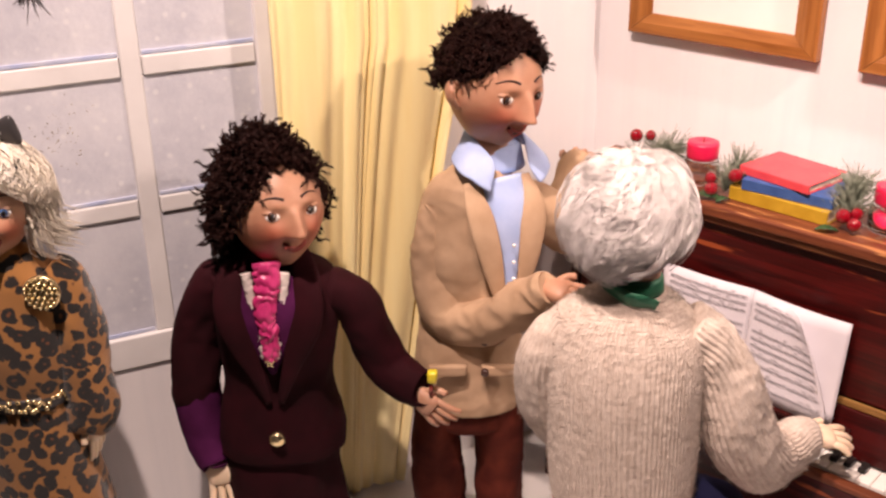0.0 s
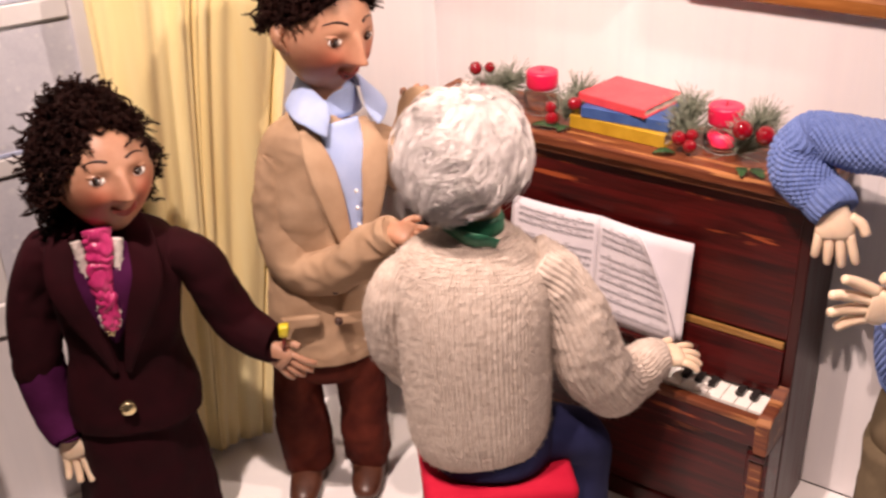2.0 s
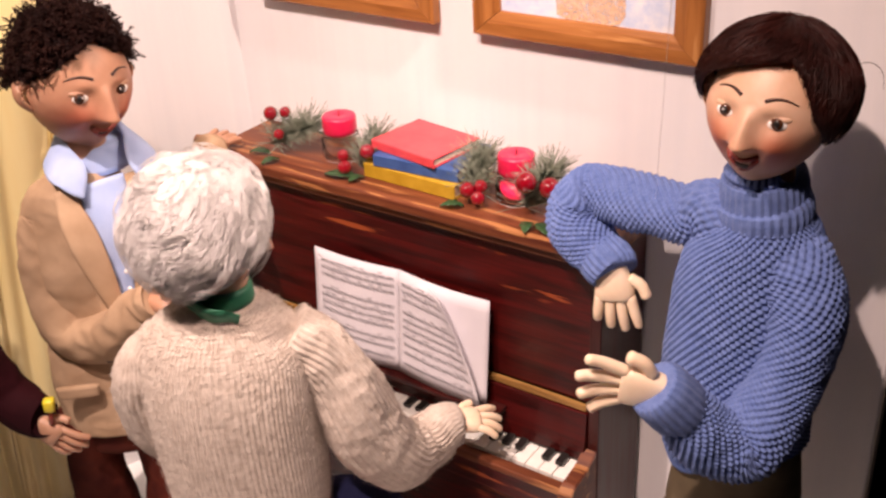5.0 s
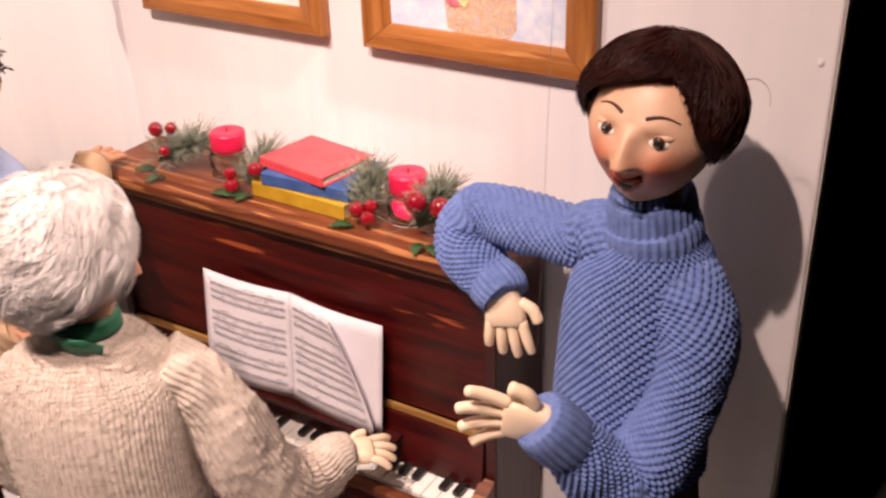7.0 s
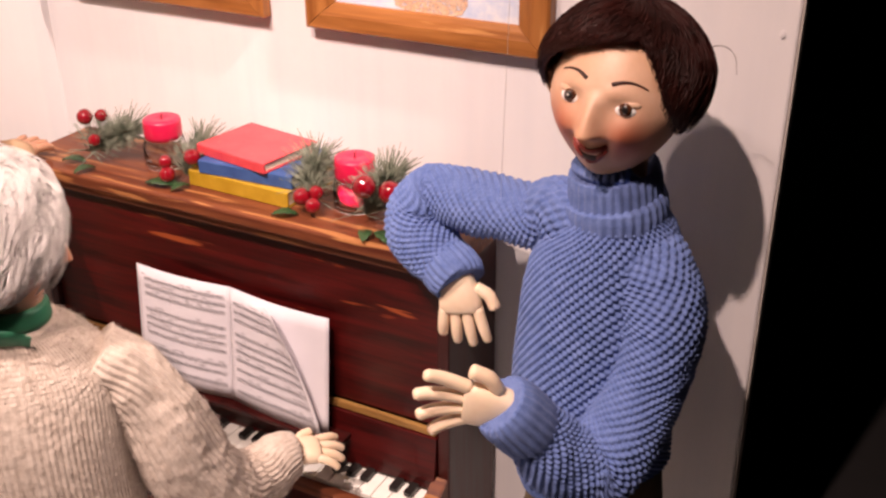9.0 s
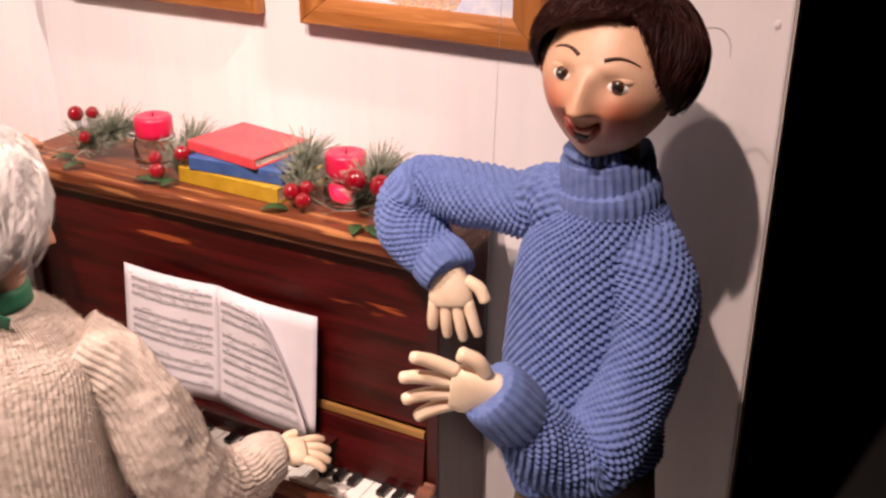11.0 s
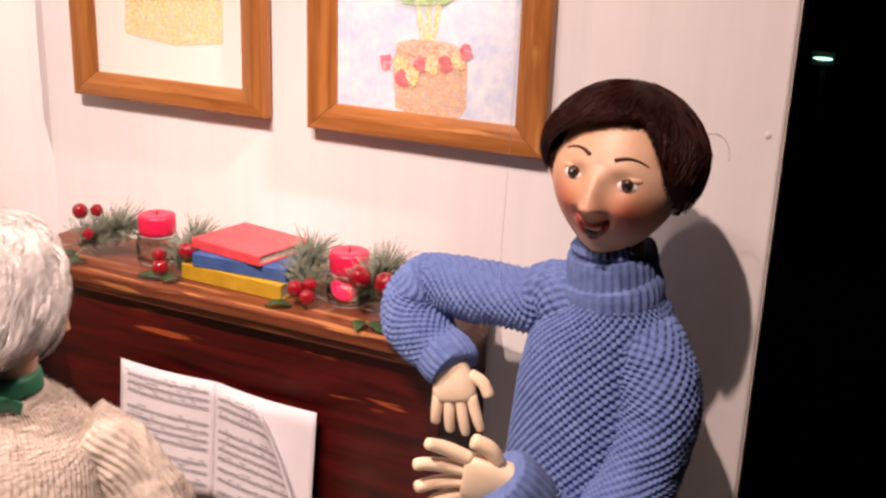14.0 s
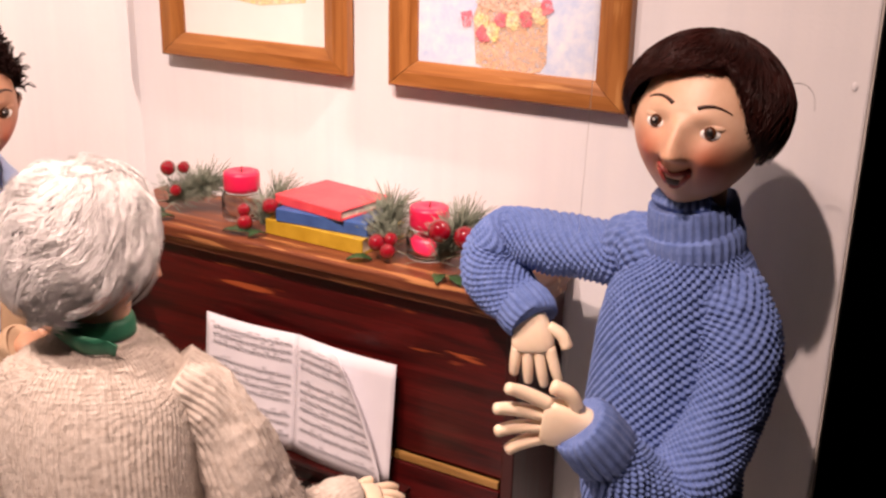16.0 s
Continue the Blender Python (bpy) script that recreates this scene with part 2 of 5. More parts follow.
m = Mat("leopard_plush", (0.4, 0.2, 0.06), 0.9, sheen=0.3)
vo = m.node("ShaderNodeTexVoronoi", Scale=40.0, Randomness=1.0)
warp = m.node("ShaderNodeTexNoise", Scale=22.0, Detail=3.0)
m.link(m.coords(), warp.inputs["Vector"])
vm = m.t.nodes.new("ShaderNodeVectorMath")
vm.operation = "MULTIPLY_ADD"
vm.inputs[1].default_value = (0.035, 0.035, 0.035)
m.link(warp.outputs["Color"], vm.inputs[0])
m.link(m.coords(), vm.inputs[2])
m.link(vm.outputs[0], vo.inputs["Vector"])
ring = m.ramp(vo.outputs["Distance"], [(0.0, (0.16, 0.055, 0.012)), (0.10, (0.10, 0.030, 0.008)), (0.16, (0.006, 0.004, 0.003)), (0.50, (0.008, 0.005, 0.004)), (0.57, (0.30, 0.130, 0.032))])
m.colour(ring)
m.bump(m.noise(600, 3), 0.5, 0.0015)
LEOPARD = m.m


# ---- builders ----
def part(name, bm, material, parent=None, label="", smooth=False):
    me = bpy.data.meshes.new(name)
    bm.normal_update()
    bm.to_mesh(me)
    bm.free()
    for mat in material if isinstance(material, (list, tuple)) else [material]:
        me.materials.append(mat)
    if smooth:
        for p in me.polygons:
            p.use_smooth = True
    ob = new(name, me)
    if parent:
        ob.parent = parent
    if label:
        ob["label"] = label
    return ob


def group_at(name, label, category, group="", at=(0, 0, 0), turn=(0, 0, 0)):
    ob = tagged(new(name), label, category, group)
    ob.matrix_world = pose(*at, *turn)
    return ob


def box(x0, x1, y0, y1, z0, z1, bevel=0.0, bm=None, segments=2):
    own = bm is None
    b = bmesh.new()
    r = bmesh.ops.create_cube(b, size=1)
    bmesh.ops.scale(b, vec=(x1 - x0, y1 - y0, z1 - z0), verts=r["verts"])
    bmesh.ops.translate(b, vec=((x0 + x1) / 2, (y0 + y1) / 2, (z0 + z1) / 2), verts=r["verts"])
    if bevel:
        bmesh.ops.bevel(b, geom=b.edges[:], offset=bevel, segments=segments, affect="EDGES", profile=0.5)
    if own:
        return b
    me = bpy.data.meshes.new("tmp")
    b.to_mesh(me)
    b.free()
    bm.from_mesh(me)
    bpy.data.meshes.remove(me)
    return bm


def spun(profile, seg=28):
    """A turned shape: (radius, z) pairs round the z axis."""
    bm = bmesh.new()
    rings = []
    for r, z in profile:
        rings.append([bm.verts.new((max(r, 1e-4) * math.cos(2 * math.pi * k / seg), max(r, 1e-4) * math.sin(2 * math.pi * k / seg), z)) for k in range(seg)])
    for a, b in zip(rings, rings[1:]):
        for k in range(seg):
            bm.faces.new((a[k], a[(k + 1) % seg], b[(k + 1) % seg], b[k]))
    bm.faces.new(rings[0][::-1])
    bm.faces.new(rings[-1])
    return bm


def smooth_path(points, n):
    """Points (any number of values each) resampled along a Catmull-Rom curve."""
    p = np.array(points, float)
    if len(p) == 2:
        return [p[0] + (p[1] - p[0]) * k / (n - 1) for k in range(n)]
    q = np.vstack([2 * p[0] - p[1], p, 2 * p[-1] - p[-2]])
    out = []
    for k in range(n):
        s = k / (n - 1) * (len(p) - 1)
        i = min(int(s), len(p) - 2)
        t = s - i
        a, b, c, d = q[i], q[i + 1], q[i + 2], q[i + 3]
        out.append(0.5 * (2 * b + (c - a) * t + (2 * a - 5 * b + 4 * c - d) * t * t + (3 * b - a - 3 * c + d) * t ** 3))
    return out


class Doll:
    """Collects lofts, balls and strands of several materials into one mesh."""

    def __init__(self, mats):
        self.v, self.f, self.fm, self.blush, self.mats = [], [], [], [], list(mats)

    def mat(self, material):
        if material not in self.mats:
            self.mats.append(material)
        return self.mats.index(material)

    def grid(self, rows, material, closed=True, caps=True, blush=None):
        k, n, w = len(self.v), len(rows), len(rows[0])
        mi = self.mat(material)
        for r in rows:
            self.v.extend(tuple(p) for p in r)
        self.blush.extend(blush if blush is not None else [0.0] * (n * w))
        for i in range(n - 1):
            for j in range(w if closed else w - 1):
                j2 = (j + 1) % w
                self.f.append((k + i * w + j, k + i * w + j2, k + (i + 1) * w + j2, k + (i + 1) * w + j))
                self.fm.append(mi)
        if caps and closed:
            self.f.append(tuple(k + j for j in range(w))[::-1])
            self.f.append(tuple(k + (n - 1) * w + j for j in range(w)))
            self.fm += [mi, mi]

    def tube(self, points, material, wide=(1, 0, 0), seg=20, rings=16, disp=None, power=2.0, folds=0.0, seed=0, fuzz=0):
        """points: x, y, z, half width along 'wide', half depth across it; fuzz: how many loose fibres."""
        path = smooth_path(points, rings)
        c = [Vector(p[:3]) for p in path]
        rows, run = [], 0.0
        wide = Vector(wide).normalized()
        for i, p in enumerate(path):
            t = (c[min(i + 1, rings - 1)] - c[max(i - 1, 0)]).normalized()
            a = (wide - t * wide.dot(t))
            if a.length < 1e-3:
                a = t.orthogonal()
            a.normalize()
            b = t.cross(a)
            if i:
                run += (c[i] - c[i - 1]).length
            row = []
            for j in range(seg):
                th = 2 * math.pi * j / seg
                ct, st = math.cos(th), math.sin(th)
                e = 2 / power
                x, y = math.copysign(abs(ct) ** e, ct) * p[3], math.copysign(abs(st) ** e, st) * p[4]
                q = c[i] + a * x + b * y
                o = (a * (ct / max(p[3], 1e-4)) + b * (st / max(p[4], 1e-4))).normalized()
                d = disp(th * (p[3] + p[4]) / 2, run, th) if disp else 0.0
                if folds:
                    n2 = noise.noise(Vector((q.x * 26 + seed, q.y * 26 + 4, q.z * 30)))
                    d += folds * (noise.noise(Vector((q.x * 14 + seed, q.y * 14, q.z * 9))) + 0.55 * (0.35 - abs(n2)))
                row.append(q + o * d)
            rows.append(row)
        self.grid(rows, material)
        r = random.Random(seed + 77)
        for _ in range(fuzz):
            i, j = r.randrange(1, rings - 2), r.randrange(seg)
            q = rows[i][j]
            o = (q - c[i]).normalized()
            o = (o + Vector((r.gauss(0, 0.7), r.gauss(0, 0.7), r.gauss(0, 0.7)))).normalized()
            ln = r.uniform(0.003, 0.008)
            self.strand([q, q + o * ln * 0.6, q + o * ln + Vector((r.gauss(0, 0.001), r.gauss(0, 0.001), -0.001))], 0.0003, 0.0001, material)

    def ball(self, at, radii, material, axes=None, seg=20, rings=12, shape=None, blush=None):
        """axes: three unit vectors; shape(x, y, z) bends the unit ball."""
        ax = axes or (Vector((1, 0, 0)), Vector((0, 1, 0)), Vector((0, 0, 1)))
        rows, bl = [], []
        at = Vector(at)
        for i in range(rings + 1):
            ph = math.pi * (i + (0.02 if i == 0 else -0.02 if i == rings else 0)) / rings
            row = []
            for j in range(seg):
                th = 2 * math.pi * j / seg
                u = (math.sin(ph) * math.cos(th), math.sin(ph) * math.sin(th), -math.cos(ph))
                w = shape(*u) if shape else u
                row.append(at + ax[0] * (w[0] * radii[0]) + ax[1] * (w[1] * radii[1]) + ax[2] * (w[2] * radii[2]))
                bl.append(blush(*u) if blush else 0.0)
            rows.append(row)
        self.grid(rows, material, blush=bl)

    def turn(self, first, axis, degrees):
        """Turns all that was added since 'first' about an upright axis."""
        c, n = math.cos(radians(degrees)), math.sin(radians(degrees))
        for k in range(first, len(self.v)):
            x, y, z = self.v[k]
            x, y = x - axis[0], y - axis[1]
            self.v[k] = (axis[0] + c * x - n * y, axis[1] + n * x + c * y, z)

    def strand(self, pts, r0, r1, material, sides=3):
        n = len(pts)
        rows = []
        for i, p in enumerate(pts):
            t = (pts[min(i + 1, n - 1)] - pts[max(i - 1, 0)]).normalized()
            a = t.orthogonal().normalized()
            b = t.cross(a)
            r = r0 + (r1 - r0) * i / (n - 1)
            rows.append([p + (a * math.cos(2 * math.pi * k / sides) + b * math.sin(2 * math.pi * k / sides)) * r for k in range(sides)])
        self.grid(rows, material)

    def finger(self, pts, r, material):
        path = smooth_path([(*p, r * s) for p, s in zip(pts, (1.0, 1.0, 0.95, 0.8)[:len(pts)])], 7)
        self.tube([(*p[:3], p[3], p[3]) for p in path] + [(*(Vector(path[-1][:3]) + (Vector(path[-1][:3]) - Vector(path[-2][:3])) * 0.3), r * 0.35, r * 0.35)], material, (0.3, 0.5, 0.8), 10, 12)

    def palm(self, wrist, forward, side, length, width, thick, material, reach, spread=0.3, curl=0.3, thumb=1):
        """A cloth hand: forward runs from wrist to knuckles, side towards the thumb."""
        w, fw = Vector(wrist), Vector(forward).normalized()
        sd = Vector(side)
        sd = (sd - fw * sd.dot(fw)).normalized()
        dn = fw.cross(sd).normalized() * thumb
        self.tube([(*(w - fw * 0.012), width * 0.62, thick), (*(w + fw * length * 0.35), width * 0.9, thick * 1.15), (*(w + fw * length * 0.8), width, thick), (*(w + fw * length * 1.05), width * 0.85, thick * 0.7)], material, sd, 16, 10, power=2.6)
        for k in range(4):
            o = (1.5 - k) / 1.5
            base = w + fw * length * (0.95 - 0.06 * abs(o)) + sd * width * 0.74 * o
            d = (fw + sd * spread * o).normalized()
            ln = reach * (1.0, 1.08, 1.0, 0.82)[k]
            c1, c2 = curl * (0.5 + 0.2 * k), curl * (1.2 + 0.3 * k)
            p1 = base + d * ln * 0.4 + dn * ln * 0.12 * c1
            p2 = p1 + (d + dn * c1).normalized() * ln * 0.34
            p3 = p2 + (d + dn * c2).normalized() * ln * 0.28
            self.finger([base, p1, p2, p3], width * 0.265, material)
        b = w + fw * length * 0.25 + sd * width * 0.75
        self.finger([b, b + (fw * 0.6 + sd * 0.9).normalized() * reach * 0.4, b + (fw * 0.9 + sd * 0.75).normalized() * reach * 0.75], width * 0.29, material)

    def face(self, at, fwd, up, size, skin_m, iris=None, mouth=0.5, brow=1.0, gaze=(0, 0), ears=True):
        """A carved puppet head. Local x: its left, y: ahead, z: up; size: half the head's height."""
        y = Vector(fwd).normalized()
        z = Vector(up)
        z = (z - y * z.dot(y)).normalized()
        x = z.cross(y) * -1
        at = Vector(at)
        s = size

        def g(a, b, c):
            return at + x * (a * s) + y * (b * s) + z * (c * s)

        def shape(a, b, c):
            k = 1 - 0.34 * max(0, -c) ** 1.7 - 0.04 * max(0, c)
            X, Y, Z = a * k, b * k, c
            if b > 0:
                t = max(0.0, min(1.0, (0.26 - c) / 0.52))
                fall = 1.0 if c > -0.26 else math.exp(-((c + 0.26) / 0.055) ** 2)
                Y += (0.06 + 0.29 * t ** 1.3) * min(1, t * 4) * fall * math.exp(-(X / (0.110 + 0.080 * t ** 2)) ** 2)
                Y += 0.05 * math.exp(-((abs(X) - 0.10) / 0.05) ** 2 - ((c + 0.24) / 0.06) ** 2)
                Y -= 0.085 * math.exp(-((abs(X) - 0.33) / 0.18) ** 2 - ((c - 0.06) / 0.14) ** 2)
                Y += 0.035 * math.exp(-((abs(X) - 0.30) / 0.2) ** 2 - ((c - 0.26) / 0.09) ** 2)
                Y += 0.075 * math.exp(-((abs(X) - 0.44) / 0.17) ** 2 - ((c + 0.27) / 0.17) ** 2)
                Y -= 0.045 * math.exp(-((abs(X) - 0.25) / 0.05) ** 2 - ((c + 0.42) / 0.14) ** 2)
                Y += 0.10 * math.exp(-(X / 0.20) ** 2 - ((c + 0.80) / 0.15) ** 2)
                Y += 0.07 * math.exp(-(X / 0.26) ** 2 - ((c + 0.50) / 0.12) ** 2)
            return (X, Y, Z)

        def rouge(a, b, c):
            return min(1.0, 0.95 * math.exp(-((abs(a) - 0.52) ** 2 + 1.3 * (c + 0.30) ** 2) * 8) + 0.25 * math.exp(-(a / 0.3) ** 2 - ((c + 0.42) / 0.10) ** 2)) if b > 0 else 0.0

        def front(X, c):
            """How far ahead the face lies at a place across and up it."""
            k = 1 - 0.34 * max(0, -c) ** 1.7 - 0.04 * max(0, c)
            a = X / (0.80 * k)
            return shape(a, math.sqrt(max(0.02, 1 - a * a - c * c)), c)[1] * 0.84

        def on_face(X, c, lift):
            return g(X, front(X, c) + lift, c)

        self.ball(at, (0.80 * s, 0.84 * s, s), skin_m, (x, y, z), 120, 84, shape, rouge)
        for e in (-1, 1):
            # eye
            ex = Vector((0.31 * e, 0.615, 0.07))
            self.ball(g(*ex), (0.165 * s, 0.140 * s, 0.105 * s), EYE_WHITE, (x, y, z), 18, 12)
            self.ball(g(ex.x + 0.022 * e + gaze[0] * 0.06, ex.y + 0.103, ex.z + 0.018 + gaze[1] * 0.04), (0.082 * s, 0.05 * s, 0.084 * s), iris or EYE_BROWN, (x, y, z), 16, 10)
            self.ball(g(ex.x + 0.026 * e + gaze[0] * 0.075, ex.y + 0.136, ex.z + 0.022 + gaze[1] * 0.045), (0.050 * s, 0.022 * s, 0.052 * s), EBONY, (x, y, z), 12, 8)
            # glint on the pupil, painted as a small white dot
            self.ball(g(ex.x + 0.03, ex.y + 0.156, ex.z + 0.035), (0.013 * s, 0.008 * s, 0.013 * s), EYE_WHITE, (x, y, z), 8, 6)
            # lids
            lid = [g(ex.x + 0.165 * math.cos(a), ex.y + 0.100 - 0.10 * math.cos(a) ** 2, ex.z + 0.088 * math.sin(a)) for a in np.linspace(0.05, math.pi - 0.05, 9)]
            self.strand(lid, 0.013 * s, 0.013 * s, LINE, 6)
            self.ball(g(ex.x, ex.y - 0.010, ex.z + 0.080), (0.195 * s, 0.132 * s, 0.072 * s), skin_m, (x, y, z), 20, 10)
            low = [g(ex.x + 0.17 * math.cos(a), ex.y + 0.09 - 0.10 * math.cos(a) ** 2, ex.z + 0.10 * math.sin(a)) for a in np.linspace(math.pi + 0.2, 2 * math.pi - 0.2, 9)]
            self.strand(low, 0.014 * s, 0.014 * s, skin_m, 6)
            br = [on_face(ex.x + (0.20 - 0.36 * t) * e, ex.z + 0.225 + brow * 0.10 * math.sin(math.pi * (0.12 + 0.70 * t)), 0.006) for t in np.linspace(0, 1, 11)]
            self.strand(br, 0.009 * s, 0.025 * s, LINE, 6)
            if ears:
                self.tube([(*g(0.78 * e, 0.02, 0.16), 0.03 * s, 0.05 * s), (*g(0.90 * e, -0.06, 0.14), 0.05 * s, 0.13 * s), (*g(0.90 * e, -0.04, -0.06), 0.05 * s, 0.12 * s), (*g(0.76 * e, 0.04, -0.24), 0.03 * s, 0.06 * s)], skin_m, x, 12, 12)
        # mouth
        up_lip = [on_face(0.20 * t, -0.52 + 0.10 * abs(t) ** 1.6 + 0.03 * mouth, 0.008) for t in np.linspace(-1, 1, 11)]
        low_lip = [on_face(0.185 * t, -0.52 - 0.15 * mouth * (1 - t * t) + 0.10 * abs(t) ** 1.6 - 0.030, 0.010) for t in np.linspace(-1, 1, 11)]
        self.ball(on_face(0, -0.52 - 0.065 * mouth, -0.050), (0.15 * s, 0.065 * s, (0.012 + 0.085 * mouth) * s), LINE, (x, y, z), 14, 8)
        self.strand(up_lip, 0.030 * s, 0.030 * s, LIP, 8)
        self.strand(low_lip, 0.036 * s, 0.036 * s, LIP, 8)
        return g, (x, y, z)

    def cap(self, at, axes, radii, limit, material, lift=1.0, rows=14, cols=40):
        """A shell of hair: limit(azimuth) is the polar angle at which it ends; azimuth 0 is straight ahead."""
        x, y, z = axes
        at = Vector(at)
        out = []
        for i in range(rows):
            row = []
            for j in range(cols):
                az = 2 * math.pi * j / cols
                ph = max(0.02, limit(az) * i / (rows - 1))
                d = (math.sin(ph) * math.sin(az), math.sin(ph) * math.cos(az), math.cos(ph))
                lf = lift * (1 - 0.16 * max(0, ph - 1.25))
                row.append(at + x * (d[0] * radii[0] * lf) + y * (d[1] * radii[1] * lf) + z * (d[2] * radii[2] * lift))
            out.append(row)
        self.grid(out, material, caps=False)

    def strands(self, rng, at, axes, radii, limit, material, count, start=0.05, lift=(1.02, 1.10), thick=(0.0016, 0.0008), wander=0.12, flick=0.0, steps=9, sweep=0.0):
        x, y, z = axes
        at = Vector(at)
        for _ in range(count):
            az = rng.uniform(0, 2 * math.pi)
            l0 = rng.uniform(*lift)
            w1, w2 = rng.uniform(-wander, wander), rng.uniform(-wander, wander)
            end = limit(az + sweep + w2) * rng.uniform(0.95, 1.03)
            p0 = start + rng.uniform(0, 0.75) ** 1.3 * end
            ln = rng.uniform(0.75, 1.0)
            pts = []
            for k in range(steps):
                t = k / (steps - 1)
                ph = min(p0 + (end - p0) * t * ln + 0.02, 2.9)
                a = az + w1 * math.sin(3 * t) + w2 * t + sweep * t
                lf = (l0 + flick * t * t) * (1 - 0.16 * max(0, ph - 1.25))
                d = (math.sin(ph) * math.sin(a), math.sin(ph) * math.cos(a), math.cos(ph))
                pts.append(at + x * (d[0] * radii[0] * lf) + y * (d[1] * radii[1] * lf) + z * (d[2] * radii[2] * lf))
            self.strand(pts, thick[0], thick[1], material)

    def tufts(self, rng, at, axes, radii, limit, material, count, each=12, length=0.05, rise=0.012, thick=0.0010):
        """Locks that leave the scalp together, bend over it and meet in a soft tip."""
        x, y, z = axes
        at = Vector(at)
        for _ in range(count):
            az = rng.uniform(0, 2 * math.pi)
            ph = math.acos(1 - rng.random() * (1 - math.cos(min(limit(az) * 0.95, 3.0))))
            turn = 0.5 * math.sin(3 * az + 2 * ph) + rng.gauss(0, 0.30)
            ln = length * rng.uniform(0.7, 1.3)
            up_l = rise * rng.uniform(0.5, 1.4)

            def on(p, a, h):
                v = Vector((math.sin(p) * math.sin(a), math.sin(p) * math.cos(a), math.cos(p)))
                return at + x * (v.x * (radii[0] + h)) + y * (v.y * (radii[1] + h)) + z * (v.z * (radii[2] + h))

            da = ln / radii[0]
            for _k in range(each):
                j1, j2 = rng.gauss(0, 0.09), rng.gauss(0, 0.09)
                e = rng.uniform(0.75, 1.1)
                pts = []
                for k in range(6):
                    t = k / 5
                    spread = 1 - 0.75 * t
                    p = ph + j1 * spread + da * t * e * math.cos(turn + 0.5 * t)
                    a = az + (j2 * spread + da * t * e * math.sin(turn + 0.5 * t)) / max(0.35, math.sin(min(p, 2.8)))
                    pts.append(on(min(p, 2.9), a, 0.002 + up_l * math.sin(math.pi * min(1, t * 0.9)) + up_l * 0.4 * t))
                self.strand(pts, thick, thick * 0.4, material)

    def curls(self, rng, at, axes, radii, limit, material, count, lift=(1.0, 1.25), coil=(0.005, 0.010), thick=0.0028, turns=1.6):
        x, y, z = axes
        at = Vector(at)
        for _ in range(count):
            az = rng.uniform(0, 2 * math.pi)
            ph = math.acos(1 - rng.random() * (1 - math.cos(min(limit(az), 3.0))))
            lf = rng.uniform(*lift)
            d = Vector((math.sin(ph) * math.sin(az), math.sin(ph) * math.cos(az), math.cos(ph)))
            c = at + x * (d.x * radii[0] * lf) + y * (d.y * radii[1] * lf) + z * (d.z * radii[2] * lf)
            out = (x * d.x + y * d.y + z * d.z).normalized()
            axis = (out + Vector((rng.uniform(-1, 1), rng.uniform(-1, 1), rng.uniform(-1.4, 0.4)))).normalized()
            a = axis.orthogonal().normalized()
            b = axis.cross(a)
            r, ph0, tn = rng.uniform(*coil), rng.uniform(0, 6), rng.uniform(1.0, turns)
            ln = rng.uniform(0.010, 0.022)
            n = 11
            pts = [c + axis * ln * (k / (n - 1) - 0.4) + (a * math.cos(ph0 + tn * 6.28 * k / (n - 1)) + b * math.sin(ph0 + tn * 6.28 * k / (n - 1))) * r * (1 - 0.3 * k / n) for k in range(n)]
            self.strand(pts, thick, thick * 0.6, material, 4)

    def locks(self, rng, at, axes, radii, limit, material, count, each=6, coil=0.007, length=0.035, thick=0.0012, out=(0.95, 1.12), droop=0.5):
        """Bundles of strands that wind together, lie over the scalp and end loose."""
        x, y, z = axes
        at = Vector(at)
        for _ in range(count):
            az = rng.uniform(0, 2 * math.pi)
            ph = math.acos(1 - rng.random() * (1 - math.cos(min(limit(az), 3.0))))
            lf = rng.uniform(*out)
            d = Vector((math.sin(ph) * math.sin(az), math.sin(ph) * math.cos(az), math.cos(ph)))
            c = at + x * (d.x * radii[0] * lf) + y * (d.y * radii[1] * lf) + z * (d.z * radii[2] * lf)
            o = (x * d.x + y * d.y + z * d.z).normalized()
            along_l = (o * rng.uniform(0.1, 0.8) + Vector((rng.gauss(0, 0.6), rng.gauss(0, 0.6), rng.gauss(-droop, 0.5)))).normalized()
            a = along_l.orthogonal().normalized()
            b = along_l.cross(a)
            r, p0, tn = coil * rng.uniform(0.5, 1.2), rng.uniform(0, 6.28), rng.uniform(1.0, 2.4)
            ln = length * rng.uniform(0.6, 1.3)
            for _k in range(each):
                e, jp, jr = rng.uniform(0.8, 1.1), rng.gauss(0, 0.35), rng.gauss(0, 0.0016)
                pts = []
                for k in range(11):
                    t = k / 10
                    w = r * (1 - 0.35 * t) + jr
                    an = p0 + jp + tn * 6.28 * t
                    pts.append(c + along_l * (ln * e * (t - 0.35)) + (a * math.cos(an) + b * math.sin(an)) * w)
                self.strand(pts, thick, thick * 0.5, material)

    def done(self, name, label, category="doll", group=""):
        me = bpy.data.meshes.new(name)
        me.from_pydata([tuple(p) for p in self.v], [], self.f)
        for mt in self.mats:
            me.materials.append(mt)
        me.polygons.foreach_set("material_index", self.fm)
        me.polygons.foreach_set("use_smooth", [True] * len(self.f))
        at = me.attributes.new("blush", "FLOAT", "POINT")
        at.data.foreach_set("value", self.blush)
        me.update()
        return tagged(new(name, me), label, category, group)


# ---- the setting ----
def setting(name, bm, material, label, category, smooth=False):
    return tagged(part(name, bm, material, None, "", smooth), label, category, kind="structure")


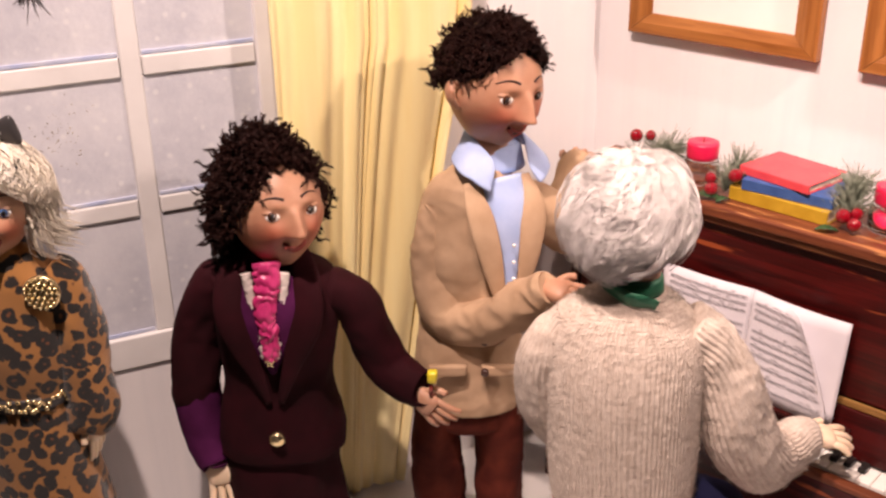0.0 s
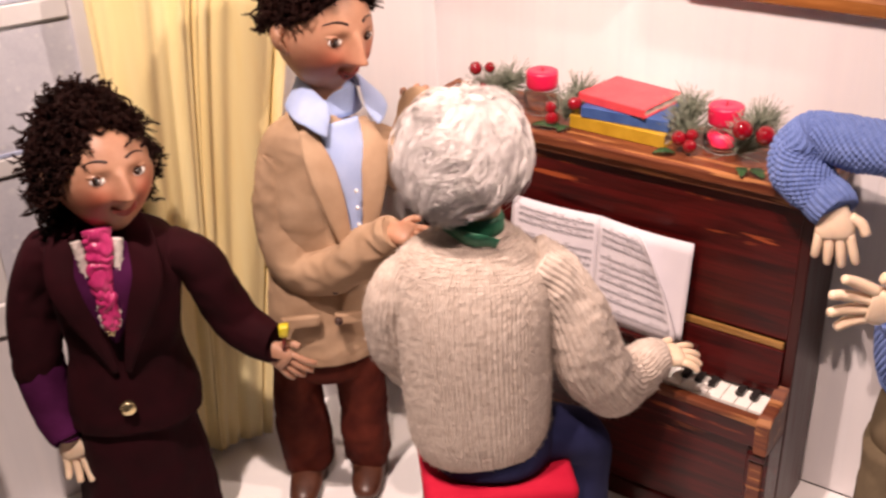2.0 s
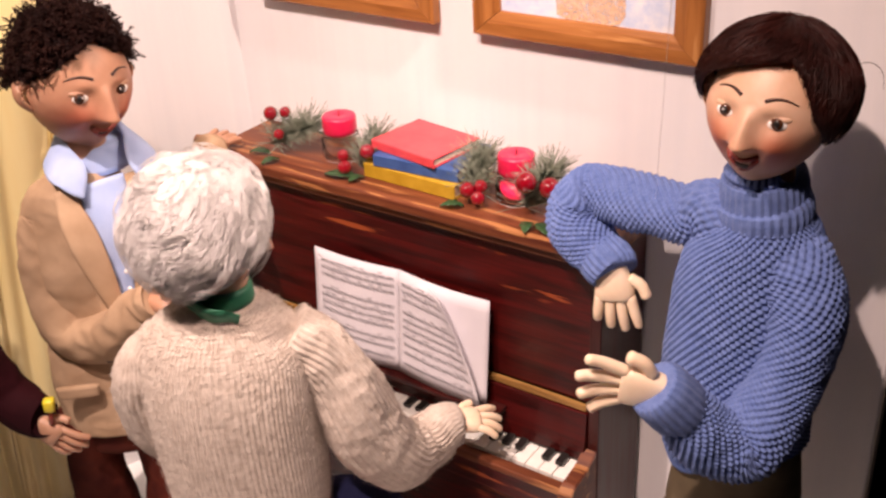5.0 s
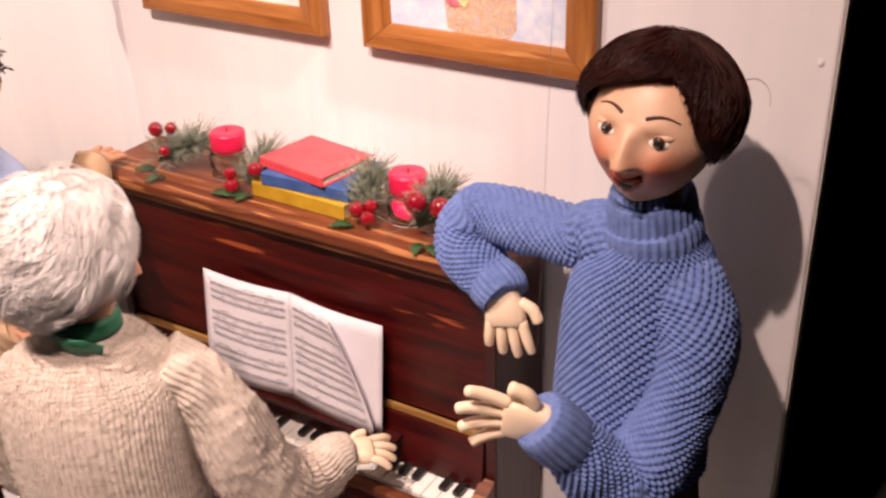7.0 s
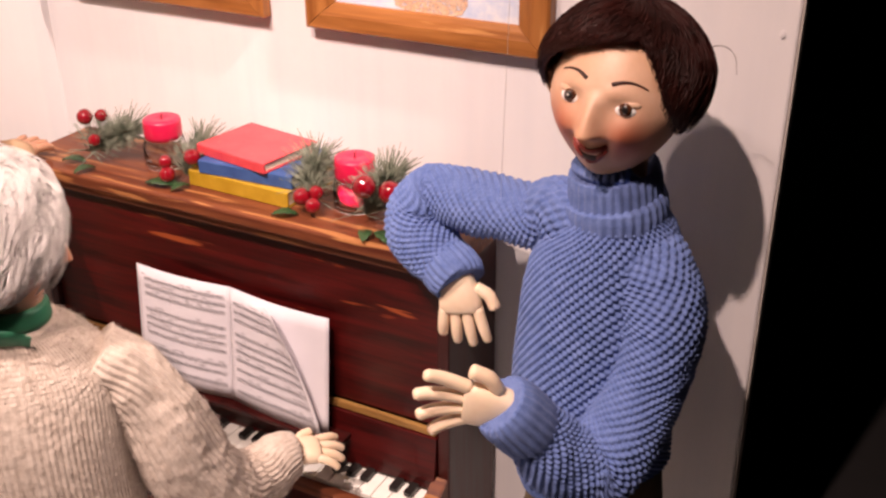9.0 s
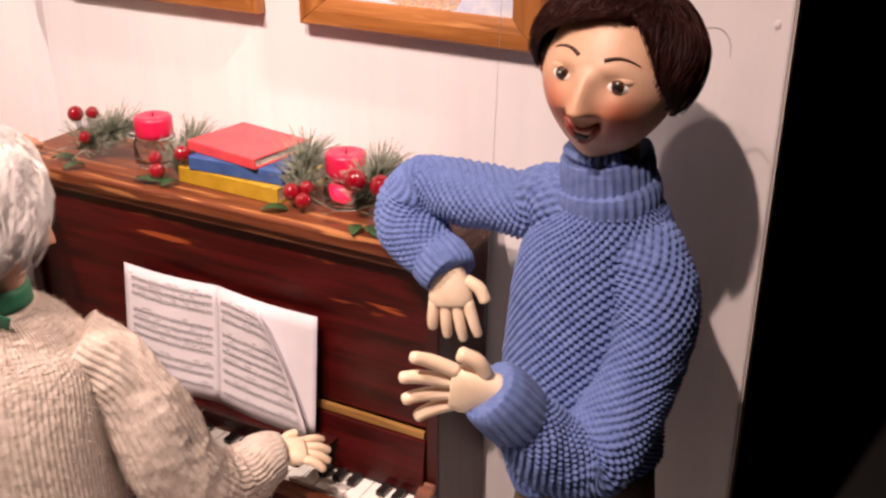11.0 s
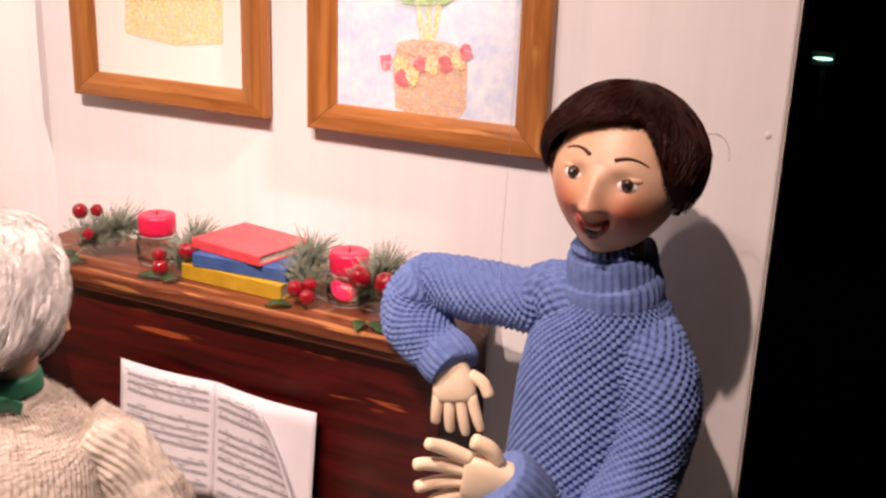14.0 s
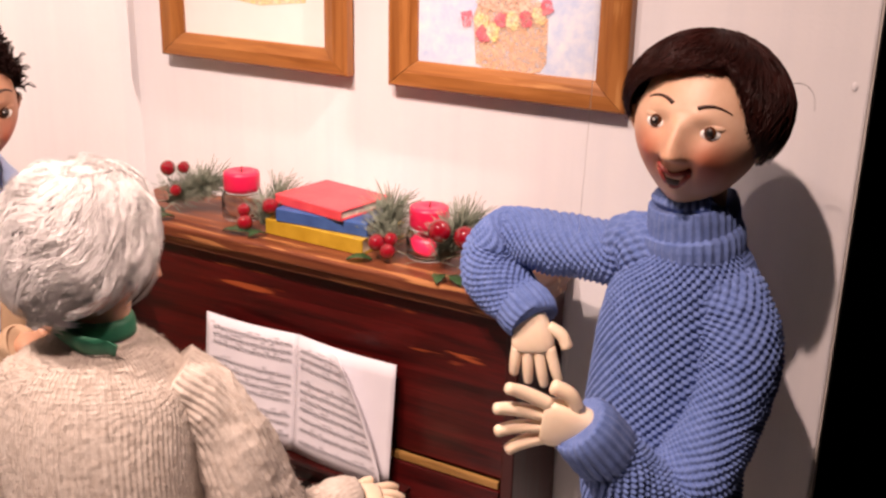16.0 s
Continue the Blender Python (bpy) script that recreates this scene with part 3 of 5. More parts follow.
Y_BACK, X_CORNER, X_END = 2.08, -0.343, 1.026
setting("wall_north", box(X_CORNER - 0.03, X_END, Y_BACK, Y_BACK + 0.035, 0.0, 2.3, 0.004), WALL, "off-white painted plywood wall behind the piano", "wall")
edge = setting("trim", box(X_END - 0.0, X_END + 0.003, Y_BACK + 0.003, Y_BACK + 0.032, 0.0, 2.29), EDGE, "raw edge of the white wall panel", "trim")
# a flat turned disc stands in for a small paint smear
nub = setting("wall_hook", spun([(0.002, 0.0), (0.006, 0.0005), (0.007, 0.002), (0.004, 0.0035), (0.002, 0.004)], 14), WALL, "small raised paint smear on the wall edge", "hook")
nub.matrix_world = pose(1.006, Y_BACK - 0.0005, 1.112, 90, 0, 0) @ Matrix.Diagonal((0.6, 0.9, 0.6, 1))

# side wall with the window: local x runs along it from the corner, local -y faces the room
ANGLE = math.degrees(math.atan2(-0.927, -0.375))
side_m = pose(X_CORNER, Y_BACK, 0, 0, 0, ANGLE)


def along(y):
    return (Y_BACK - y) / 0.927


# openings of the window: x along the wall, panes 2 x 4
M1a, M1b = along(1.140), along(1.104)
R0 = along(1.345)
PANE_W = M1a - R0
M2a, M2b = M1b + PANE_W, M1b + PANE_W + 0.04
L1 = M2b + PANE_W
Z_SILL = 0.512
ROWS_Z = [(0.512, 0.768), (0.805, 1.048), (1.088, 1.331), (1.371, 1.614)]
bm = bmesh.new()
box(-0.02, R0, 0, 0.035, 0, 2.3, 0, bm)
box(L1, L1 + 0.9, 0, 0.035, 0, 2.3, 0, bm)
box(R0, L1, 0, 0.035, 0, Z_SILL - 0.075, 0, bm)
box(R0, L1, 0, 0.035, 1.66, 2.3, 0, bm)
wall_w = setting("wall_west", bm, WALL, "off-white painted wall with a paned window", "wall")
# the room is on local +y or -y side, by the turn: mirror so that thickness goes outwards
wall_w.matrix_world = side_m @ pose(0, -0.035, 0)
win = tagged(new("window_1"), "white-painted paned window with frosted snowy glass", "window", kind="structure")
win.matrix_world = side_m


def bar(name, x0, x1, z0, z1, front=0.0, back=-0.034, mat=TRIM, parent=win, bevel=0.004):
    return part(name, box(x0, x1, back, front, z0, z1, bevel), mat, parent)


bar("muntin", M1a, M1b, Z_SILL, 1.65, 0.0)
bar("muntin", M2a, M2b, Z_SILL, 1.65, 0.0)
for k, (z0, z1) in enumerate(ROWS_Z):
    top = ROWS_Z[k + 1][0] if k + 1 < len(ROWS_Z) else 1.655
    for x0, x1 in ((R0, M1a), (M1b, M2a), (M2b, L1)):
        part("pane", box(x0 - 0.002, x1 + 0.002, -0.011, -0.0075, z0 - 0.002, z1 + 0.002), PANE, win)
        part("painted_edge", box(x0 + 0.004, x1 - 0.004, -0.0072, -0.0035, z0 + 0.001, z0 + 0.009, 0.001), SNOW_BLUE, win)
        bar("crossbar", x0 + 0.0015, x1 - 0.0015, z1, top, -0.002)
sill = bar("window_sill", R0 - 0.03, L1 + 0.03, Z_SILL - 0.072, Z_SILL, 0.006)
part("window_frame", box(R0 - 0.03, R0 - 0.001, -0.02, 0.004, Z_SILL + 0.001, 1.70, 0.003), TRIM, win)

# snow glitter and sprigs on the panes
rng = random.Random(4)
sp = bmesh.new()
for _ in range(70):
    a, b = rng.gauss(0, 0.025), rng.gauss(0, 0.03)
    x = M1b + PANE_W * 0.55 + a
    z = 0.955 + b
    s = rng.uniform(0.0008, 0.0022)
    v = [sp.verts.new((x + s * math.cos(t), -0.0070, z + s * math.sin(t))) for t in (0.3, 2.4, 4.5)]
    sp.faces.new(v)
part("glitter", sp, GLITTER, win)
sp = Doll([BOW_GREY])
for k in range(26):
    c = Vector((M1b + PANE_W * 0.62, -0.003, 1.225))
    d = Vector((rng.uniform(-1, 1), rng.uniform(-0.1, 0.3), rng.uniform(-1, 1))).normalized()
    sp.strand([c, c + d * 0.014, c + d * rng.uniform(0.018, 0.034) + Vector((0, 0, -0.004))], 0.0016, 0.0005, STEEL if k % 3 == 0 else BOW_GREY, 4)
sprig = sp.done("snow_sprig", "dark glittery sprig stuck on the window pane", "decoration")
sprig.matrix_world = side_m

setting("floor", box(-1.6, X_END + 0.06, 0.72, Y_BACK, -0.05, 0.0, 0.003), FLOOR, "off-white painted display floor", "floor")
setting("ground", box(-7, 8, -6, 9, -0.12, -0.05), CARPET, "dark carpet round the display", "floor")
bm = bmesh.new()
box(-7, -6.9, -6, 9, -0.05, 4, 0, bm)
box(7.9, 8, -6, 9, -0.05, 4, 0, bm)
box(-7, 8, -6.1, -6, -0.05, 4, 0, bm)
box(-7, 8, 9, 9.1, -0.05, 4, 0, bm)
setting("wall_gallery", bm, BLACK, "black walls of the dark hall", "wall")
setting("ceiling", box(-7, 8, -6, 9, 4, 4.1), BLACK, "black ceiling of the dark hall", "ceiling")

m = Mat("green_lamp_glow", (0.2, 0.9, 0.6), 0.4)
m.b.inputs["Emission Color"].default_value = (0.45, 1.0, 0.75, 1)
m.b.inputs["Emission Strength"].default_value = 4.0
glow = group_at("exit_lamp", "small far lamp glowing pale green in the dark", "lamp", at=(0.735, 5.0, 0.885))
part("lens", spun([(0.002, -0.004), (0.030, -0.002), (0.036, 0.0), (0.030, 0.002), (0.002, 0.004)], 20), m.m, glow)
part("housing", box(-0.05, 0.05, 0.012, 0.05, -0.03, 0.03, 0.006), BLACK, glow)
part("bracket", box(-0.01, 0.01, 0.02, 0.04, -0.935, -0.03), BLACK, glow)
glow.children[0].matrix_basis = pose(0, 0, 0, 8, 0, 0)


# ---- curtain ----
def curtain():
    th = group_at("curtain", "long pale yellow satin curtain hanging beside the window", "curtain")
    bm = bmesh.new()
    x0, x1, n, mrows = along(1.755), along(1.352), 170, 44
    grid = []
    for i in range(mrows + 1):
        z = 0.015 + (2.05 - 0.015) * i / mrows
        t = i / mrows
        row = []
        for j in range(n + 1):
            s = j / n
            ph = (s + 0.06 * math.sin(s * 11 + 0.6)) * 2 * math.pi * 5.5
            amp = 0.009 + 0.006 * math.sin(s * 9 + 1) * (1 - 0.4 * t)
            gather = 0.185 * max(0.0, 1 - z / 1.08) ** 0.8
            x = x0 + gather + (x1 - x0 - gather) * s + 0.012 * math.sin(ph * 0.5 + 2 * t) * (1 - t)
            y = 0.055 + amp * math.sin(ph + 0.5 * math.sin(3 * t + s * 5)) + 0.004 * math.sin(ph * 2.3 + 4 * t) + 0.012 * noise.noise(Vector((s * 7, z * 1.6, 3)))
            row.append(bm.verts.new((x, y, z)))
        grid.append(row)
    for i in range(mrows):
        for j in range(n):
            bm.faces.new((grid[i][j], grid[i][j + 1], grid[i + 1][j + 1], grid[i + 1][j]))
    ob = part("drape", bm, SATIN, th, smooth=True)
    so = ob.modifiers.new("thickness", "SOLIDIFY")
    so.thickness = 0.0025
    rod = part("rod", spun([(0.010, -0.35), (0.010, 0.35)], 16), BRASS, th, smooth=True)
    rod.matrix_basis = pose((x0 + x1) / 2, 0.055, 2.06, 0, 90, 0)
    th.matrix_world = side_m
    return th


curtain()


# ---- pictures ----
def picture(name, x0, x1, z0, z1, label, art):
    th = group_at(name, label, "picture")
    w, d, yb = 0.052, 0.024, Y_BACK - 0.002
    yf = yb - d

    def rail(pts, mat):
        """A mitred moulding with a raised outer lip and a sloped inner edge."""
        bm = bmesh.new()
        rows = []
        for (ox, oz), (ix, iz) in pts:
            prof = [(0.0, yb), (0.0, yf + 0.004), (0.08, yf), (0.55, yf + 0.001), (0.82, yf + 0.006), (1.0, yf + 0.010), (1.0, yb)]
            rows.append([bm.verts.new((ox + (ix - ox) * t, y, oz + (iz - oz) * t)) for t, y in prof])
        for k in range(7):
            bm.faces.new((rows[0][k], rows[0][(k + 1) % 7], rows[1][(k + 1) % 7], rows[1][k]))
        bm.faces.new(rows[0][::-1])
        bm.faces.new(rows[1])
        bmesh.ops.recalc_face_normals(bm, faces=bm.faces[:])
        part("frame_rail", bm, mat, th)

    e = 0.0006
    o = [(x0, z0), (x1, z0), (x1, z1), (x0, z1)]
    i = [(x0 + w, z0 + w * 0.86), (x1 - w, z0 + w * 0.86), (x1 - w, z1 - w), (x0 + w, z1 - w)]
    for k, mat in ((0, OAK), (1, OAK_UP), (2, OAK), (3, OAK_UP)):
        k2 = (k + 1) % 4
        sh = [(e, 0), (0, e), (-e, 0), (0, -e)][k]
        rail([((o[k][0] + sh[0], o[k][1] + sh[1]), (i[k][0] + sh[0], i[k][1] + sh[1])), ((o[k2][0] - sh[0], o[k2][1] - sh[1]), (i[k2][0] - sh[0], i[k2][1] - sh[1]))], mat)
    part("mount", box(x0 + w - 0.004, x1 - w + 0.004, yb - 0.008, yb - 0.002, z0 + w * 0.8, z1 - w + 0.004), art, th)
    return th


def patch(th, name, pts, mat, y, jag=0.0, seed=0):
    """A flat painted shape a hair above the paper."""
    r = random.Random(seed)
    bm = bmesh.new()
    bm.faces.new([bm.verts.new((x + r.uniform(-jag, jag), y, z + r.uniform(-jag, jag))) for x, z in pts][::-1])
    bmesh.ops.triangulate(bm, faces=bm.faces[:])
    return part(name, bm, mat, th)


def oval(cx, cz, rx, rz, n=18):
    return [(cx + rx * math.cos(2 * math.pi * k / n), cz + rz * math.sin(2 * math.pi * k / n)) for k in range(n)]


def crayon(name, a, b, scale=60, gaps=True):
    m = Mat(name, a, 0.85)
    m.colour(m.ramp(m.noise(scale, 6, 0.75), [(0.3, a), (0.68, b)]))
    if gaps:
        m.link(m.ramp(m.noise(170, 5, 0.8), [(0.36, (0.15, 0.15, 0.15)), (0.56, (1, 1, 1))]), m.b.inputs["Alpha"])
    return m.m


C_YELLOW, C_ORANGE = crayon("crayon_yellow", (0.80, 0.64, 0.18), (0.78, 0.72, 0.55)), crayon("crayon_orange", (0.62, 0.30, 0.14), (0.74, 0.55, 0.40))
C_RED, C_GREEN = crayon("crayon_red", (0.68, 0.06, 0.12), (0.72, 0.25, 0.28)), crayon("crayon_green", (0.25, 0.48, 0.18), (0.55, 0.68, 0.42))
C_BLUE = crayon("crayon_blue_ground", (0.40, 0.50, 0.70), (0.72, 0.72, 0.74), 34, False)
YP = Y_BACK - 0.0108
p1 = picture("picture", -0.253, 0.178, 1.041, 1.57, "oak-framed pale watercolour with a yellow patch", MOUNT)
patch(p1, "yellow_patch", [(-0.13, 1.158), (-0.02, 1.150), (0.083, 1.160), (0.085, 1.30), (-0.02, 1.31), (-0.128, 1.30)], C_YELLOW, YP, 0.004, 1)
patch(p1, "green_patch", [(-0.10, 1.24), (0.05, 1.235), (0.06, 1.28), (-0.09, 1.285)], C_GREEN, YP - 0.0008, 0.006, 2)
p2 = picture("picture", 0.262, 0.686, 1.037, 1.57, "oak-framed crayon drawing of a flower pot", C_BLUE)
patch(p2, "pot", [(0.424, 1.088), (0.45, 1.079), (0.50, 1.078), (0.54, 1.084), (0.549, 1.10), (0.546, 1.165), (0.535, 1.186), (0.50, 1.198), (0.45, 1.197), (0.425, 1.184), (0.416, 1.165)], C_ORANGE, YP, 0.002, 3)
patch(p2, "pot_rim", oval(0.482, 1.186, 0.062, 0.014), crayon("crayon_peach", (0.66, 0.38, 0.26), (0.78, 0.58, 0.46)), YP - 0.0006, 0.001, 4)
for k, (x, z, c) in enumerate(((0.405, 1.158, C_RED), (0.432, 1.155, C_YELLOW), (0.435, 1.136, C_RED), (0.466, 1.160, C_RED), (0.455, 1.140, C_YELLOW), (0.487, 1.160, C_YELLOW), (0.510, 1.164, C_RED), (0.532, 1.172, C_YELLOW), (0.545, 1.186, C_RED))):
    patch(p2, "flower", oval(x, z, 0.012, 0.014, 12), c, YP - 0.0012 - 0.0001 * k, 0.003, 10 + k)
for k, dx in enumerate((-0.016, 0.0, 0.016)):
    patch(p2, "stem", [(0.474 + dx * 0.5, 1.19), (0.483 + dx * 0.5, 1.19), (0.484 + dx * 1.4, 1.28), (0.474 + dx * 1.4, 1.28)], C_YELLOW, YP - 0.0005, 0.001, 30 + k)
patch(p2, "foliage", oval(0.482, 1.33, 0.10, 0.075, 22), C_GREEN, YP - 0.0014, 0.014, 40)


# ---- piano ----
PX0, PX1 = -0.262, 0.606
TOP = 0.776
piano = group_at("upright_piano", "small upright piano in worn dark mahogany stain", "piano")
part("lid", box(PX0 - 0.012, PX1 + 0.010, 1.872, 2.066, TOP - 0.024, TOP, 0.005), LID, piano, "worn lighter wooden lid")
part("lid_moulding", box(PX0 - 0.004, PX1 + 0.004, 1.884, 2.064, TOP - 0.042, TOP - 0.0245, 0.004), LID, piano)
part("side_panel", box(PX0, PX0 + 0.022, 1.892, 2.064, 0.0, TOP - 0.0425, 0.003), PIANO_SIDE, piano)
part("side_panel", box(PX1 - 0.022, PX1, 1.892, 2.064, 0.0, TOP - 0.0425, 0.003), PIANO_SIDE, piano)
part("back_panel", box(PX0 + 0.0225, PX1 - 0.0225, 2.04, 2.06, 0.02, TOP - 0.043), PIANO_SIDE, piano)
part("front_panel", box(PX0 + 0.0225, PX1 - 0.0225, 1.902, 1.918, 0.452, TOP - 0.043, 0.002), PIANO, piano)
part("hinge_strip", box(PX0 + 0.024, PX1 - 0.026, 1.893, 1.9015, 0.436, 0.450, 0.002), GOLD, piano, "gilt hinge strip")
fb = part("fallboard", box(PX0 + 0.0225, PX1 - 0.0225, -0.010, 0.004, -0.100, 0.0, 0.002), PIANO, piano)
fb.matrix_basis = pose(0, 1.900, 0.434, -6, 0, 0)
KZ, KF, KB = 0.330, 1.828, 1.894
KX0, KX1 = PX0 + 0.045, PX1 - 0.030
part("key_bed", box(PX0 + 0.0225, PX1 - 0.0225, KF - 0.018, 1.918, 0.270, KZ - 0.016, 0.002), PIANO, piano)
part("key_slip", box(PX0 + 0.0225, PX1 - 0.0225, KF - 0.028, KF - 0.003, 0.3125, KZ - 0.004, 0.003), LID, piano, "lighter worn rail in front of the keys")
part("key_rail", box(PX0 + 0.0225, PX1 - 0.0225, KF - 0.024, KF - 0.0185, 0.262, 0.312, 0.002), PIANO, piano)
for x0, x1 in ((PX0 + 0.002, KX0 - 0.001), (KX1 + 0.001, PX1 - 0.002)):
    bm = bmesh.new()
    prof = [(KF - 0.034, 0.255), (KF - 0.034, KZ - 0.004), (KF - 0.016, KZ + 0.006), (1.860, KZ + 0.012), (1.8915, KZ + 0.030), (1.8915, 0.255)]
    a = [bm.verts.new((x0, y, z)) for y, z in prof]
    b = [bm.verts.new((x1, y, z)) for y, z in prof]
    bm.faces.new(a[::-1]), bm.faces.new(b)
    for k in range(6):
        bm.faces.new((a[k], a[(k + 1) % 6], b[(k + 1) % 6], b[k]))
    bmesh.ops.recalc_face_normals(bm, faces=bm.faces[:])
    bmesh.ops.bevel(bm, geom=bm.edges[:], offset=0.002, segments=2, affect="EDGES")
    part("key_cheek", bm, LID, piano, "worn lighter key block")
NKEY = 28
KW = (KX1 - KX0) / NKEY
white = black = None
for k in range(NKEY):
    x1 = KX1 - k * KW
    if white is None:
        white = part("white_key", box(-KW + 0.0006, -0.0006, KF, KB, KZ - 0.014, KZ, 0.0012), IVORY, piano)
        ob = white
    else:
        ob = new("white_key", white.data)
        ob.parent = piano
    ob.location = (x1, 0, -0.0015 * ((k * 7) % 5 == 0))
for k in range(1, NKEY):
    if k % 7 in (1, 2, 4, 5, 6):
        if black is None:
            black = part("black_key", box(-KW * 0.27, KW * 0.27, KF + 0.024, KB - 0.001, KZ + 0.0005, KZ + 0.011, 0.0022), EBONY, piano)
            ob = black
        else:
            ob = new("black_key", black.data)
            ob.parent = piano
        ob.location = (KX1 - k * KW, 0, 0)
YL = KF - 0.004
part("lower_panel", box(PX0 + 0.046, PX1 - 0.046, YL, YL + 0.014, 0.046, 0.2545, 0.002), PIANO, piano)
part("bottom_rail", box(PX0 + 0.046, PX1 - 0.046, YL - 0.006, YL + 0.016, 0.0, 0.045, 0.003), PIANO, piano)
for x0, x1 in ((PX0 + 0.002, PX0 + 0.0455), (PX1 - 0.0455, PX1 - 0.002)):
    part("post", box(x0, x1, YL - 0.010, 1.8915, 0.0, 0.2545, 0.003), PIANO, piano)
    part("post_bead", box(x0 + 0.008, x1 - 0.008, YL - 0.016, YL - 0.0102, 0.02, 0.225, 0.003), LID, piano)
    part("post_cap", box(x0 + 0.004, x1 - 0.004, YL - 0.022, YL - 0.0102, 0.229, 0.250, 0.005), PIANO, piano)
part("music_ledge", box(-0.10, 0.42, 1.852, 1.8885, 0.388, 0.3955, 0.001), PIANO_SIDE, piano)


# ---- open score on the ledge ----
def score():
    th = group_at("sheet_music", "open white music score with a curling page", "sheet music")
    th.matrix_world = pose(0.184, 1.8730, 0.3990, -4, 1.4, 0)
    W2, H = 0.203, 0.222

    def leaf(name, s, lift, w=W2, h=H, n=20, curl=0.0, mat=PAPER, top=0.0):
        """curl: how far the outer edge has come away, more towards the top."""
        bm = bmesh.new()
        rows = []
        for i in range(9):
            v = i / 8
            row = []
            for j in range(n + 1):
                u = j / n
                bow = 0.012 * math.sin(math.pi * u) * 0.8 + 0.006 * u * u
                y = -lift - bow - curl * 0.06 * u ** 4 * (0.4 + v)
                x = s * w * u * (1 - curl * v ** 1.4)
                row.append(bm.verts.new((x, y, h * v + top * u)))
            rows.append(row)
        for i in range(8):
            for j in range(n):
                q = (rows[i][j], rows[i][j + 1], rows[i + 1][j + 1], rows[i + 1][j])
                bm.faces.new(q if s > 0 else q[::-1])
        ob = part(name, bm, mat, th, smooth=True)
        so = ob.modifiers.new("thickness", "SOLIDIFY")
        so.thickness = 0.0006
        return ob

    leaf("page", -1, 0.0, top=-0.004)
    leaf("page", 1, 0.0)
    leaf("page", -1, 0.0022, W2 * 0.985, H * 0.99, top=-0.004)
    leaf("turning_page", 1, 0.003, W2 * 0.97, H * 0.985, curl=0.42)
    r = random.Random(9)

    def ink(s, x0, x1, z, curl, lift):
        """A stave of five fine lines with note heads, laid along the bowed page."""
        bm = bmesh.new()

        def put(u, v):
            uu = u
            bow = 0.012 * math.sin(math.pi * uu) * 0.8 + 0.006 * uu * uu
            y = -lift - bow - curl * 0.06 * uu ** 4 * (0.4 + v / H) - 0.0009
            return (s * W2 * 0.97 * uu * (1 - curl * (v / H) ** 1.4), y, v - (0.004 * uu if s < 0 else 0))

        n = 26
        for ln in range(5):
            zz = z - ln * 0.0016
            for k in range(n):
                ua, ub = x0 + (x1 - x0) * k / n, x0 + (x1 - x0) * (k + 1) / n
                q = [bm.verts.new(put(*p)) for p in ((ua, zz), (ub, zz), (ub, zz + 0.00042), (ua, zz + 0.00042))]
                bm.faces.new(q)
        u = x0 + 0.03
        while u < x1 - 0.01:
            zz = z - r.uniform(0.0, 0.006)
            for a, b, c, d in ((u, zz, 0.011, 0.0017), (u + 0.009, zz, 0.0022, 0.0055 * r.choice((-1, 1)))):
                q = [bm.verts.new(put(*p)) for p in ((a, b), (a + c, b), (a + c, b + d), (a, b + d))]
                bm.faces.new(q)
            if r.random() < 0.2:
                q = [bm.verts.new(put(*p)) for p in ((u, z + 0.004), (u + 0.05, z + 0.004), (u + 0.05, z + 0.0052), (u, z + 0.0052))]
                bm.faces.new(q)
            u += r.uniform(0.022, 0.05)
        part("stave", bm, INK, th)

    for z in (0.203, 0.188, 0.173, 0.143, 0.127, 0.112, 0.096, 0.068, 0.052, 0.030):
        ink(-1, 0.05, 0.93, z, 0.0, 0.0022)
    for z in (0.200, 0.185, 0.169, 0.141, 0.125, 0.109, 0.092, 0.072, 0.052, 0.028):
        ink(1, 0.07, 0.95, z, 0.42, 0.003)
    return th


score()


# ---- books ----
def book(label, w, d, h, cover, at, turn):
    th = group_at("book", label, "book", "books stacked on the piano", at, (0, 0, turn))
    c = 0.0028
    part("cover", box(-w / 2, w / 2, -d / 2, d / 2, 0, c, 0.001), cover, th)
    part("cover", box(-w / 2, w / 2, -d / 2, d / 2, h - c, h, 0.001), cover, th)
    part("spine", box(-w / 2, w / 2, -d / 2 - 0.0015, -d / 2 + c, 0.0005, h - 0.0005, 0.0012), cover, th)
    bm = bmesh.new()
    n = 9
    for k in range(n):
        o = 0.0007 * (k % 3)
        z0 = c + 0.0002 + (h - 2 * c - 0.0004) * k / n
        box(-w / 2 + 0.004 + o, w / 2 - 0.004 - o, -d / 2 + c + 0.0002, d / 2 - 0.004 - o, z0, z0 + (h - 2 * c - 0.0004) / n * 0.93, 0, bm)
    part("page_block", bm, PAGES, th)
    return th


book("mustard yellow hardback at the bottom of the stack", 0.208, 0.125, 0.028, BOOK_GOLD, (0.198, 1.988, TOP), -2)
book("blue hardback in the middle of the stack", 0.182, 0.128, 0.023, BOOK_BLUE, (0.206, 1.994, TOP + 0.0282), 3)
book("red hardback lying on top of the stack", 0.158, 0.126, 0.018, BOOK_RED, (0.188, 1.998, TOP + 0.0514), -9)


